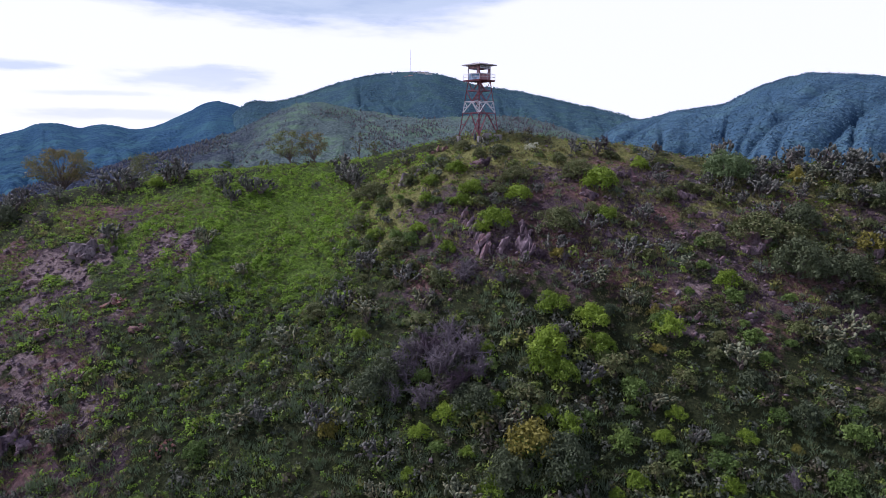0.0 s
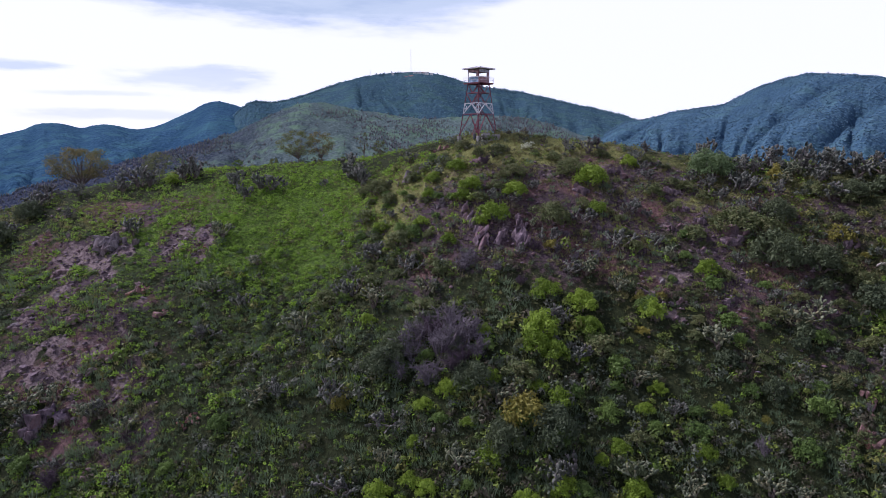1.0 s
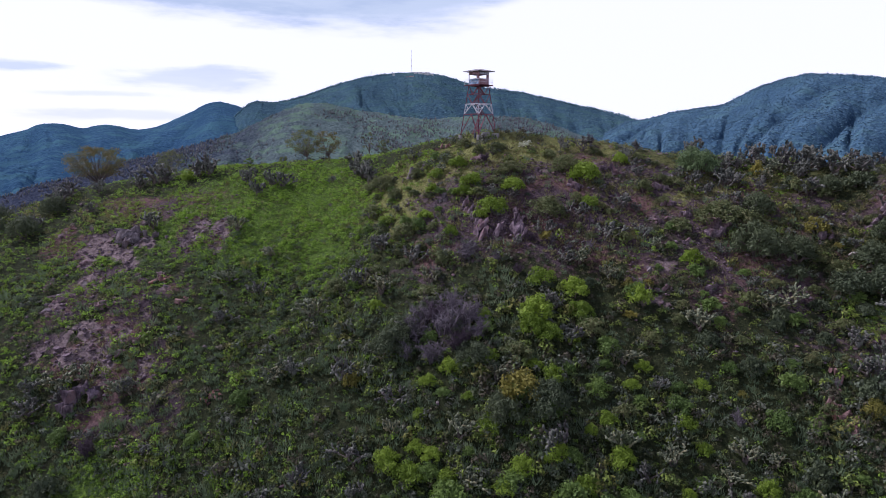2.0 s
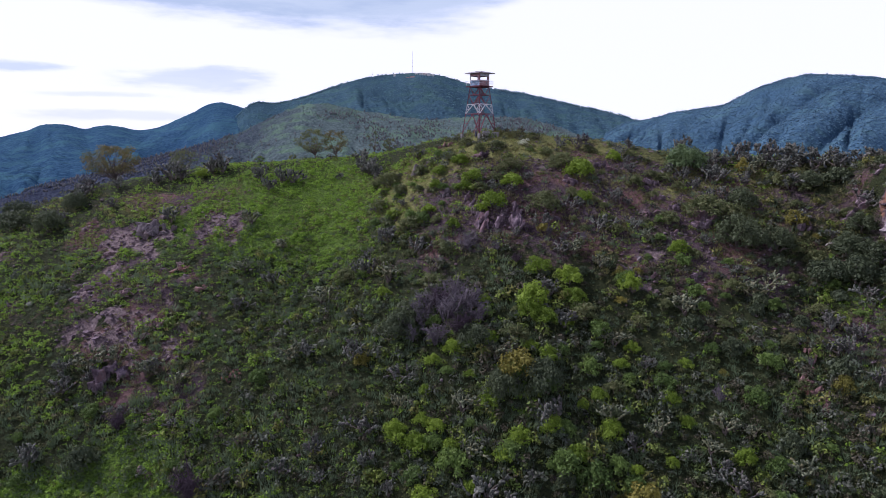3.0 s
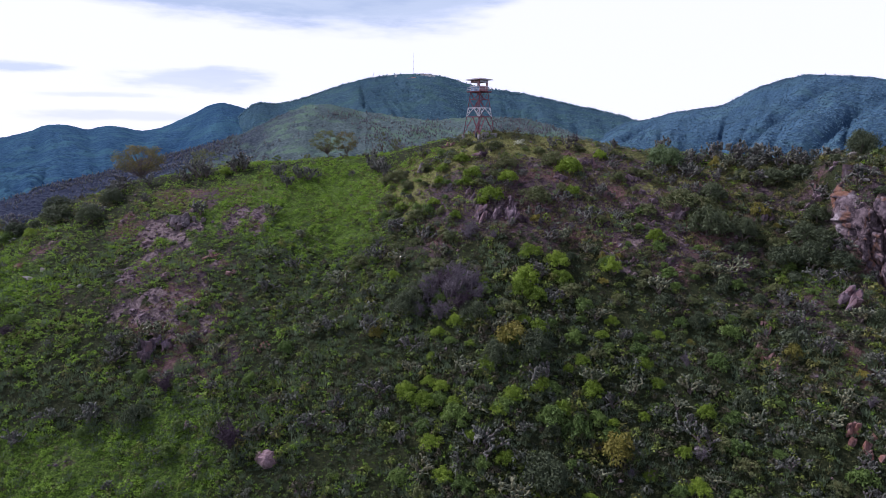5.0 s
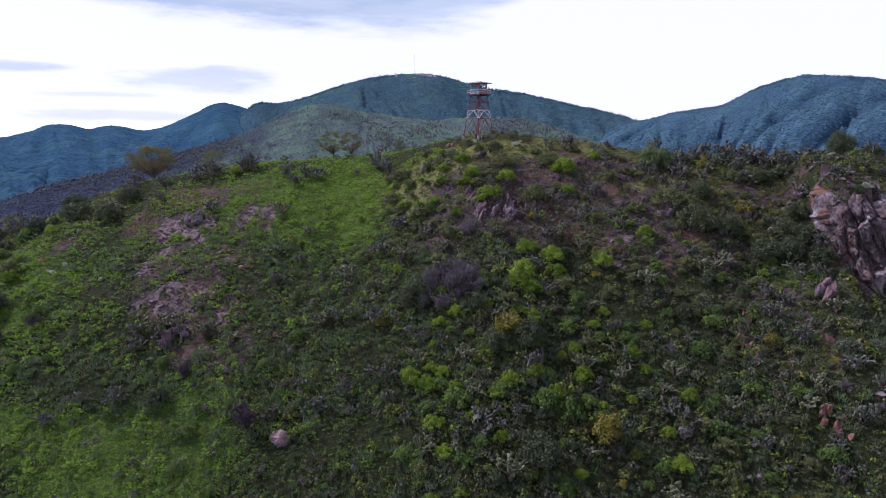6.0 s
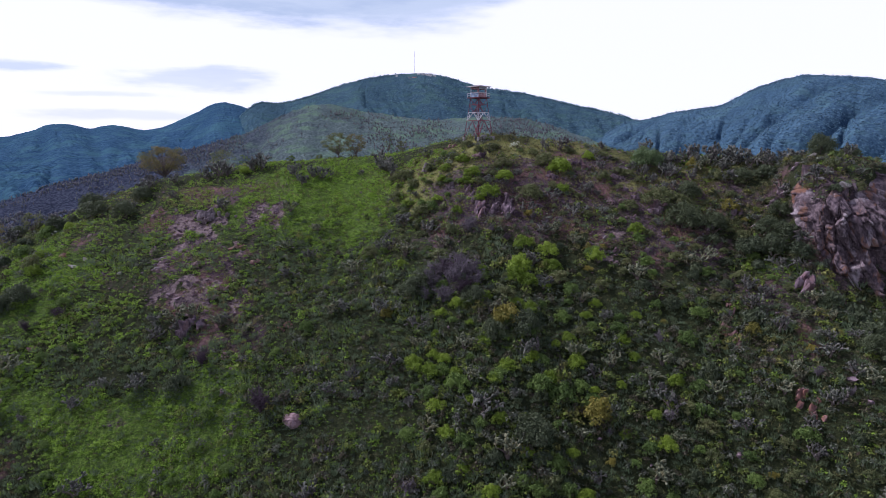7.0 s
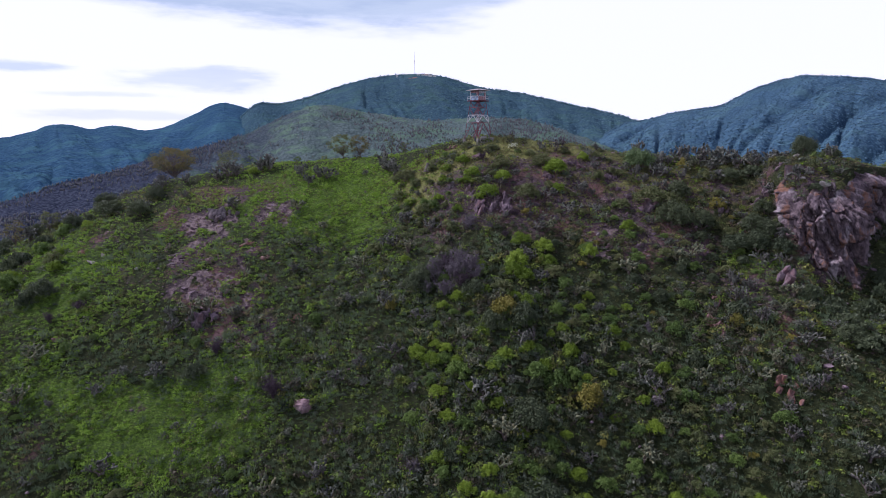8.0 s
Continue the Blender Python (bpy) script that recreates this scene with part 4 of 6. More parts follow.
def rocks():
    rs = random.Random(3)
    # split slabs on the spur
    for x, y, ln, wd, b, yw, n, tall in ((2.9, 85.0, 1.4, 1.0, 0.7, 100, 7, 1.0), (4.0, 82.4, 3.2, 1.2, 0.95, 112, 13, 1.25), (5.2, 79.8, 2.6, 1.4, 1.05, 120, 12, 1.35), (7.8, 79.2, 2.0, 1.2, 0.75, 20, 8, 1.2), (10.9, 81.4, 2.2, 1.0, 0.85, 95, 9, 1.4), (10.7, 78.9, 2.8, 1.5, 1.1, 95, 13, 1.4), (17.2, 79.1, 1.6, 1.0, 0.7, 40, 6, 1.0)):
        outcrop(x, y, ln, wd, b, rs, STONE, yw, n, tall, "tall split slabs of pinkish grey rock")
    # grey stones and pink faces under the tower
    outcrop(-3.1, 106.2, 2.2, 1.0, 0.55, rs, GREY_STONE, 40, 10, 0.9, "pile of rounded grey stones below the tower")
    outcrop(-0.6, 105.8, 2.6, 1.4, 0.9, rs, RED_STONE, 10, 9, 0.9, "reddish rock face below the tower")
    outcrop(5.9, 94.4, 3.4, 1.6, 0.95, rs, STONE, -30, 12, 0.8)
    outcrop(-5.9, 98.9, 2.0, 1.8, 1.0, rs, GREY_STONE, 70, 11, 1.3, "stacked grey rocks on the spur")
    outcrop(-4.1, 100.2, 1.6, 1.2, 0.8, rs, GREY_STONE, 30, 6, 1.0, "stacked grey rocks on the spur")
    outcrop(-1.1, 87.0, 1.8, 1.3, 0.95, rs, GREY_STONE, 0, 7, 1.2, "grey rock between bushes on the spur")
    for x, y in ((-11.1, 100.0), (-6.6, 90.0), (-2.2, 83.6)):
        outcrop(x, y, 1.4, 1.0, 0.55, rs, STONE, rs.uniform(0, 90), 5)
    # ledges on the dry slope
    for x, y, ln, b, n, m in ((27.8, 90.3, 4.2, 0.85, 13, STONE), (34.1, 86.8, 4.6, 0.8, 14, STONE), (35.1, 83.2, 3.6, 0.7, 10, STONE), (36.6, 89.5, 1.8, 0.75, 5, GREY_STONE), (36.5, 80.8, 3.0, 0.65, 8, STONE), (40.2, 85.4, 3.4, 0.8, 9, STONE), (40.6, 77.2, 4.0, 1.5, 11, STONE), (20.7, 86.7, 2.6, 0.9, 9, STONE), (22.3, 80.4, 2.4, 0.6, 6, STONE), (33.3, 79.8, 3.0, 0.6, 7, STONE), (35.1, 75.2, 2.6, 0.7, 7, STONE), (25.8, 70.0, 3.4, 0.85, 10, STONE), (29.0, 69.0, 2.8, 0.8, 8, STONE), (36.0, 68.6, 2.0, 0.8, 6, STONE), (54.0, 74.0, 3.0, 0.8, 7, STONE), (45.5, 75.5, 2.4, 0.7, 6, STONE)):
        outcrop(x, y, ln, b * 1.3, b, rs, m, rs.uniform(-35, 15), n, 0.9, "pinkish rock ledge in the dry slope")
    for x, y, b, n in ((44.6, 53.2, 0.9, 9), (45.4, 51.4, 0.8, 8), (51.4, 42.3, 1.0, 10), (52.4, 40.6, 0.9, 7), (46.0, 56.2, 0.6, 5)):
        outcrop(x, y, 2.4, 1.4, b, rs, RED_STONE, 70, n, 1.2, "orange-red broken rock on the slope")
    outcrop(58.2, 57.0, 2.8, 1.8, 1.7, rs, STONE, 20, 9, 1.45, "large split rock at the foot of the cliff")
    outcrop(62.0, 73.4, 6.0, 1.2, 0.9, rs, STONE, 5, 16, 1.0, "pinkish rock face under the crest")
    for x, y, r in ((69.1, 76.0, 1.3), (67.6, 63.4, 1.3), (64.9, 66.0, 0.8), (56.8, 71.2, 1.0)):
        put_rock(x, y, r, rs, "pale weathered rock on the cliff top", 0.2, PALE_ROCKS)
    # stony left shoulder
    outcrop(-55.4, 91.6, 3.6, 2.6, 1.6, rs, GREY_STONE, 30, 14, 1.05, "large grey rock outcrop beside the meadow")
    outcrop(-51.3, 92.0, 2.0, 1.4, 0.9, rs, GREY_STONE, 10, 7, 1.0, "large grey rock outcrop beside the meadow")
    outcrop(-47.8, 60.2, 3.0, 1.8, 1.3, rs, STONE, 80, 11, 1.25, "stack of pinkish rocks on the slope")
    outcrop(-45.2, 61.0, 1.8, 1.2, 0.9, rs, STONE, 60, 7, 1.1, "stack of pinkish rocks on the slope")
    for x, y, ln, b, n, m in ((-44.3, 80.4, 3.6, 0.75, 9, RED_STONE), (-53.7, 79.2, 2.6, 0.8, 7, STONE), (-50.0, 73.8, 3.2, 0.95, 9, STONE), (-42.8, 69.0, 1.8, 1.0, 5, STONE), (-39.8, 75.6, 2.0, 0.8, 5, RED_STONE), (-38.4, 70.5, 1.4, 0.7, 4, STONE), (-44.7, 66.5, 1.8, 0.75, 5, STONE), (-79.2, 78.4, 2.0, 0.9, 6, RED_STONE), (-78.5, 85.2, 3.4, 0.8, 8, STONE), (-67.0, 94.0, 3.4, 0.7, 9, RED_STONE), (-45.2, 81.2, 2.6, 0.7, 6, STONE), (-71.9, 56.0, 2.0, 0.8, 5, RED_STONE), (-39.7, 54.6, 1.8, 0.7, 5, STONE), (-37.3, 52.7, 2.0, 0.7, 5, STONE), (-37.6, 48.9, 1.2, 0.7, 3, STONE), (-59.0, 84.0, 4.0, 0.7, 10, STONE), (-61.5, 79.5, 3.6, 0.7, 9, STONE), (-57.0, 75.0, 3.0, 0.75, 8, STONE)):
        outcrop(x, y, ln, b * 1.6, b * 1.3, rs, PINK_STONE if m is STONE else m, rs.uniform(20, 110), n, 0.5, "flat weathered pink stones in the stony slope")
    for x, y, r in ((-75.8, 75.2, 0.8), (-74.6, 77.5, 0.9), (-65.2, 72.8, 0.7)):
        put_rock(x, y, r, rs, "flat pale stone in the grass", 0.4, PALE_ROCKS)
    for x, y, r in ((-39.6, 90.4, 0.6), (-37.3, 89.4, 0.7), (-48.3, 91.7, 0.7), (-40.2, 96.7, 0.6), (-43.3, 95.4, 0.6), (-20.7, 39.1, 0.7), (-18.4, 41.4, 0.5), (-20.4, 40.5, 0.5), (37.1, 61.9, 0.8), (-34.0, 43.9, 0.7), (69.5, 68.5, 1.0), (66.5, 63.0, 0.9), (47.6, 34.4, 1.0), (58.6, 42.8, 1.1), (32.2, 44.0, 0.8)):
        put_rock(x, y, r, rs)
    put_rock(-25.2, 44.6, 1.5, rs, "large rounded pinkish boulder in the grass", 0.3, [rock_mesh(97, (1.0, 0.9, 0.75), PINK_STONE, 40)])
    n = 0
    while n < 120:
        x, y = rs.uniform(-95, 95), rs.uniform(30, 104)
        if rs.random() < float(rockiness(np.array([x]), np.array([y]))[0]) * 0.9 + 0.02:
            put_rock(x, y, rs.choice((0.25, 0.3, 0.4, 0.5, 0.65)) * rs.uniform(0.8, 1.3), rs)
            n += 1
    # stones in the two bare strips of the meadow's edge
    for cx, cy in ((-43.3, 93.4), (-39.4, 93.6)):
        for k in range(12):
            put_rock(cx + rs.gauss(0, 1.0), cy + rs.uniform(-5.5, 5.5), rs.uniform(0.2, 0.55), rs, "small reddish stone on bare earth", 0.4, SLABS[RED_STONE])
    # heap of loose stones
    heap = new("stone_heap")
    hx, hy = -30.0, 60.3
    heap.matrix_basis = pose(hx, hy, gz(hx, hy))
    tagged(heap, "small heap of loose reddish stones", "stones")
    for i in range(26):
        ob = new("stone", SLABS[RED_STONE][i % 6])
        ob.parent = heap
        a, d = rs.uniform(0, 6.28), rs.uniform(0, 1.1)
        px, py = math.cos(a) * d * 1.3, math.sin(a) * d
        k = rs.uniform(0.18, 0.36)
        ob.matrix_basis = pose(px, py, gz(hx + px, hy + py) - gz(hx, hy) + 0.12 + 0.25 * (1 - d), rs.uniform(-60, 60), 0, rs.uniform(0, 360)) @ Matrix.Diagonal((k * 1.4, k, k, 1))
    # loose small stones
    rn = np.random.RandomState(8)
    P = np.stack([rn.uniform(-100, 95, 40000), rn.uniform(28, 108, 40000)], -1)
    keep = rn.rand(len(P)) < rockiness(P[:, 0], P[:, 1]) * 0.8 + 0.3 * dryness(P[:, 0], P[:, 1]) ** 2
    P = P[keep][:7000]
    P = np.column_stack([P, ground_z(P[:, 0], P[:, 1]) - 0.02])
    me = scatter_mesh("loose_stones", crown_templates(6, 0.7, 21), P, rn.uniform(0, 6.28, len(P)), 0.36 * rn.uniform(0.4, 1.6, len(P)) ** 1.5, rn.rand(len(P)), seed=4)
    tagged(link_mesh("loose_stones", me, None, STONE), "scattered pinkish stones on bare earth", "stones", kind="stuff")


rocks()


# ---- plants ----
def leaf_cloud(rs, centres, radii, count, size, flat=0.8, shell=0.45, droop=0.0):
    """Leaf quads over several lobes; verts and faces."""
    centres, radii = np.array(centres, float), np.array(radii, float)
    w = radii ** 2
    k = rs.choice(len(centres), count, p=w / w.sum())
    d = rs.normal(size=(count, 3))
    d /= np.linalg.norm(d, axis=1)[:, None]
    d[:, 2] = np.where(d[:, 2] < -0.35, -d[:, 2], d[:, 2])
    r = radii[k] * (shell + (1 - shell) * rs.rand(count) ** 0.5) * (1 + 0.22 * rs.normal(size=count) * 0.6)
    c = centres[k] + d * r[:, None] * np.array([1, 1, flat])
    n = d + rs.normal(size=(count, 3)) * 0.55
    n[:, 2] += 0.25
    n /= np.linalg.norm(n, axis=1)[:, None]
    a = np.cross(n, rs.normal(size=(count, 3)))
    a /= np.linalg.norm(a, axis=1)[:, None]
    a[:, 2] -= droop
    b = np.cross(n, a)
    s = (size * rs.uniform(0.6, 1.4, count))[:, None]
    v = np.stack([c - a * s * 0.6 - b * s * 0.6, c - a * s * 0.6 + b * s * 0.6, c + a * s], 1).reshape(-1, 3)
    f = np.arange(count * 3).reshape(-1, 3)
    v[:, 2] = np.maximum(v[:, 2], 0.02)
    return v, f


def stems(bm, rs, tips, r0, sides=4):
    for t in tips:
        t = Vector(t)
        m = Vector((t.x * 0.35 + rs.uniform(-0.1, 0.1), t.y * 0.35 + rs.uniform(-0.1, 0.1), t.z * 0.5))
        tube(bm, [(rs.uniform(-0.06, 0.06), rs.uniform(-0.06, 0.06), -0.45), m, t], [r0, r0 * 0.65, r0 * 0.25], sides)


def bush(name, seed, mat, count=1100, size=0.075, lobes=15, flat=0.9, label="", category="bush", bark=None, shell=0.55, droop=0.0):
    """A domed bush about 2 wide (radius 1) of many small lobes, to be scaled."""
    rs, rp = np.random.RandomState(seed), random.Random(seed)
    cs, rr = [], []
    for i in range(lobes):
        f = (i + 0.5) / lobes
        el = math.asin(0.05 + 0.93 * f)
        a = 2.39996 * i + rs.uniform(-0.35, 0.35)
        d = rs.uniform(0.55, 0.86)
        cs.append((math.cos(a) * math.cos(el) * d, math.sin(a) * math.cos(el) * d, 0.12 + math.sin(el) * d * 0.95))
        rr.append(rs.uniform(0.2, 0.36))
    cs += [(0, 0, 0.35), (0, 0, 0.6)]
    rr += [0.45, 0.42]
    root = new(name)
    tagged(root, label, category)
    v, f = leaf_cloud(rs, cs, rr, count, size, flat, shell, droop)
    link_mesh("crown", array_mesh("crown", v, f), root, mat)
    for c in cs[::6]:
        bm = bmesh.new()
        stems(bm, rp, [(c[0], c[1], c[2] * 0.9)], 0.07)
        part("stem", bm, bark or BARK, root)
    return root


def pad_template():
    bm = bmesh.new()
    bmesh.ops.create_uvsphere(bm, u_segments=5, v_segments=3, radius=0.5)
    v = np.array([w.co[:] for w in bm.verts]) * (0.7, 0.24, 1.0)
    f = [[w.index for w in q.verts] for q in bm.faces]
    bm.free()
    v[:, 2] += 0.48
    return v, np.array([q if len(q) == 4 else q + q[-1:] for q in f])


PAD_V, PAD_F = pad_template()


def nopal(name, seed, mat, label, pads=75, spread=1.0):
    """A prickly pear, radius about 1: woody stem and chains of flat pads."""
    rp = random.Random(seed)
    root = new(name)
    tagged(root, label, "cactus")
    for i in range(9):
        a, d = 6.283 * i / 9 + rp.uniform(-0.4, 0.4), rp.uniform(0.05, 0.62) * spread
        foot = Vector((math.cos(a) * d, math.sin(a) * d, rp.uniform(0.05, 0.45)))
        limbs, made = [(foot, (foot * 0.6 + Vector((0, 0, 1))).normalized(), 0)], 0
        bm = bmesh.new()
        while limbs and made < pads // 9:
            p, d, lvl = limbs.pop(0)
            s = rp.uniform(0.22, 0.36) * (1 - 0.05 * lvl)
            d = (d * 0.8 + Vector((rp.uniform(-0.8, 0.8), rp.uniform(-0.8, 0.8), rp.uniform(-0.3, 0.4)))).normalized()
            q = np.array(d.to_track_quat("Z", "Y").to_matrix() @ Matrix.Rotation(rp.uniform(0, 6.28), 3, "Z"))
            vv = [bm.verts.new(c) for c in PAD_V * s @ q.T + np.array(p)]
            for f in PAD_F:
                bm.faces.new([vv[k] for k in dict.fromkeys(f.tolist())])
            made += 1
            tip = p + d * s * 0.85
            for _ in range(rp.choice((1, 2, 2, 3)) if lvl < 4 else 0):
                limbs.append((tip, d, lvl + 1))
        part("pad_chain", bm, mat, root, smooth=True)
        if i % 2 == 0:
            bm = bmesh.new()
            stems(bm, rp, [foot + Vector((0, 0, 0.1))], 0.09, 5)
            part("stem", bm, BARK, root)
    return root


def twig_bush(name, seed, mat, label, twigs=150):
    rp = random.Random(seed)
    root = new(name)
    tagged(root, label, "dead shrub")
    for i in range(11):
        bm = bmesh.new()
        a, d = rp.uniform(0, 6.28), rp.uniform(0.2, 0.85)
        tip = Vector((math.cos(a) * d, math.sin(a) * d, rp.uniform(0.5, 1.15)))
        mid = tip * 0.5 + Vector((rp.uniform(-0.15, 0.15), rp.uniform(-0.15, 0.15), 0.12))
        tube(bm, [(0, 0, -0.2), mid, tip], [0.045, 0.03, 0.012], 4)
        for k in range(twigs // 11):
            p = Vector((0, 0, 0)).lerp(mid, rp.uniform(0.5, 1)) if rp.random() < 0.3 else mid.lerp(tip, rp.random())
            u = Vector((rp.gauss(0, 1), rp.gauss(0, 1), rp.gauss(0.5, 0.8))).normalized() * rp.uniform(0.15, 0.36)
            w = u + Vector((rp.gauss(0, 0.1), rp.gauss(0, 0.1), rp.gauss(0, 0.12)))
            tube(bm, [p, p + u * 0.5 + Vector((0, 0, rp.uniform(-0.04, 0.06))), p + w], [0.011, 0.008, 0.004], 3)
            for _ in range(3):
                b0 = p + w * rp.uniform(0.3, 0.8)
                e = Vector((rp.gauss(0, 1), rp.gauss(0, 1), rp.gauss(0.3, 0.8))).normalized() * rp.uniform(0.08, 0.2)
                tube(bm, [b0, b0 + e], [0.007, 0.004], 3)
        for v in bm.verts:
            v.co.z = max(v.co.z, -0.25)
        part("branch", bm, mat, root)
    return root


def tree(name, seed, mat, label, height, crown_w, count=1500, leaf=0.16, clumps=16, bare=0.45, puff=1.0):
    """A tree with a forked trunk, limbs and uneven clumps of leaves."""
    rs, rp = np.random.RandomState(seed), random.Random(seed)
    root = new(name)
    tagged(root, label, "tree")
    bm = bmesh.new()
    lean = Vector((rp.uniform(-0.12, 0.12) * height, rp.uniform(-0.06, 0.06) * height, 0))
    fork = Vector((0, 0, height * bare * 0.75)) + lean * 0.5
    r0 = height * 0.022
    tube(bm, [(0, 0, -1.0), fork * 0.5 + Vector((rp.uniform(-0.2, 0.2), 0, 0)), fork], [r0, r0 * 0.85, r0 * 0.7], 7)
    part("trunk", bm, BARK, root)
    cs, rr = [], []
    for i in range(clumps):
        f = (i + rp.uniform(0.1, 0.9)) / clumps
        a, d = 2.4 * i + rp.uniform(-0.6, 0.6), crown_w * 0.5 * math.sqrt(1 - 0.85 * (2 * f - 1) ** 2) * rp.uniform(0.35, 1.0)
        c = Vector((math.cos(a) * d, math.sin(a) * d, height * (bare + (1 - bare) * f * 0.93))) + lean
        cs.append(c[:])
        rr.append(crown_w * puff * rp.uniform(0.12, 0.21))
    for c in cs:
        bm = bmesh.new()
        c = Vector(c)
        m = fork.lerp(c, 0.5) + Vector((rp.uniform(-0.3, 0.3), rp.uniform(-0.3, 0.3), rp.uniform(0, 0.5)))
        tube(bm, [fork - Vector((0, 0, 0.2)), m, c], [r0 * 0.4, r0 * 0.25, r0 * 0.08], 4)
        part("limb", bm, BARK, root)
    v, f = leaf_cloud(rs, cs, rr, count, leaf, 0.75, 0.3, 0.2)
    link_mesh("crown", array_mesh("crown", v, f), root, mat)
    return root


def place(protos, x, y, r, rs, squash=1.0, sink=0.1, group=""):
    """A copy of one of the prototypes on the ground."""
    ob = rs.choice(protos)
    r *= 1.3
    cactus = ob.name.startswith("prickly")
    lift = 0.1 * r if cactus else 0.0
    h = r * squash * rs.uniform(0.95, 1.25) * (1.0 if cactus else 1.15)
    c = copy_thing(ob, pose(x, y, gz(x, y) - sink * r + lift, rs.uniform(-6, 6), rs.uniform(-6, 6), rs.uniform(0, 360)) @ Matrix.Diagonal((r, r, h, 1)))
    if group:
        c["group"] = group
    return c


NOPALS = [nopal("prickly_pear", 100 + i, PAD, "grey-green prickly pear cactus with woody trunk", 126, 0.9 + 0.1 * i) for i in range(5)]
NOPALS_G = [nopal("prickly_pear", 120 + i, PAD_GREEN, "green prickly pear cactus with yellowish pads", 126) for i in range(3)]
BRIGHT = [bush("leafy_bush", 200 + i, LEAF_BRIGHT, 2600, 0.06, 17 + i, label="rounded bush with bright yellow-green leaves") for i in range(4)]
GREEN = [bush("green_bush", 220 + i, LEAF_GREEN, 1300, 0.078, 14 + i, label="dense green leafy bush on the slope") for i in range(3)]
OLIVE = [bush("olive_bush", 240 + i, LEAF_OLIVE, 1150, 0.078, 13 + i, label="fine-leaved olive brown bush", shell=0.35) for i in range(3)]
DARK = [bush("dark_bush", 260 + i, LEAF_DARK, 1200, 0.08, 14, label="dark green dense bush with drooping leaves", droop=0.5) for i in range(3)]
YELLOW = [bush("yellow_bush", 280 + i, LEAF_YELLOW, 1900, 0.064, 15, label="yellowish flowering bush on the slope") for i in range(2)]
GREY = [twig_bush("dead_shrub", 300 + i, TWIG, "bare grey shrub of tangled dry branches", 176) for i in range(3)]
PURPLE = [twig_bush("dark_twig_shrub", 320 + i, TWIG_DARK, "dark purple leafless shrub with fine twigs", 275) for i in range(2)]
DARK_BIG = [bush("dark_bush", 265 + i, LEAF_DARK, 4200, 0.045, 20, label="large dark green bush with fine drooping leaves", droop=0.3, shell=0.35) for i in range(2)]
OLIVE_BIG = [bush("olive_bush", 245 + i, LEAF_OLIVE, 3800, 0.045, 20, label="large fine-leaved olive brown bush", shell=0.3) for i in range(2)]
PROTOS = DARK_BIG + OLIVE_BIG + NOPALS + NOPALS_G + BRIGHT + GREEN + OLIVE + DARK + YELLOW + GREY + PURPLE


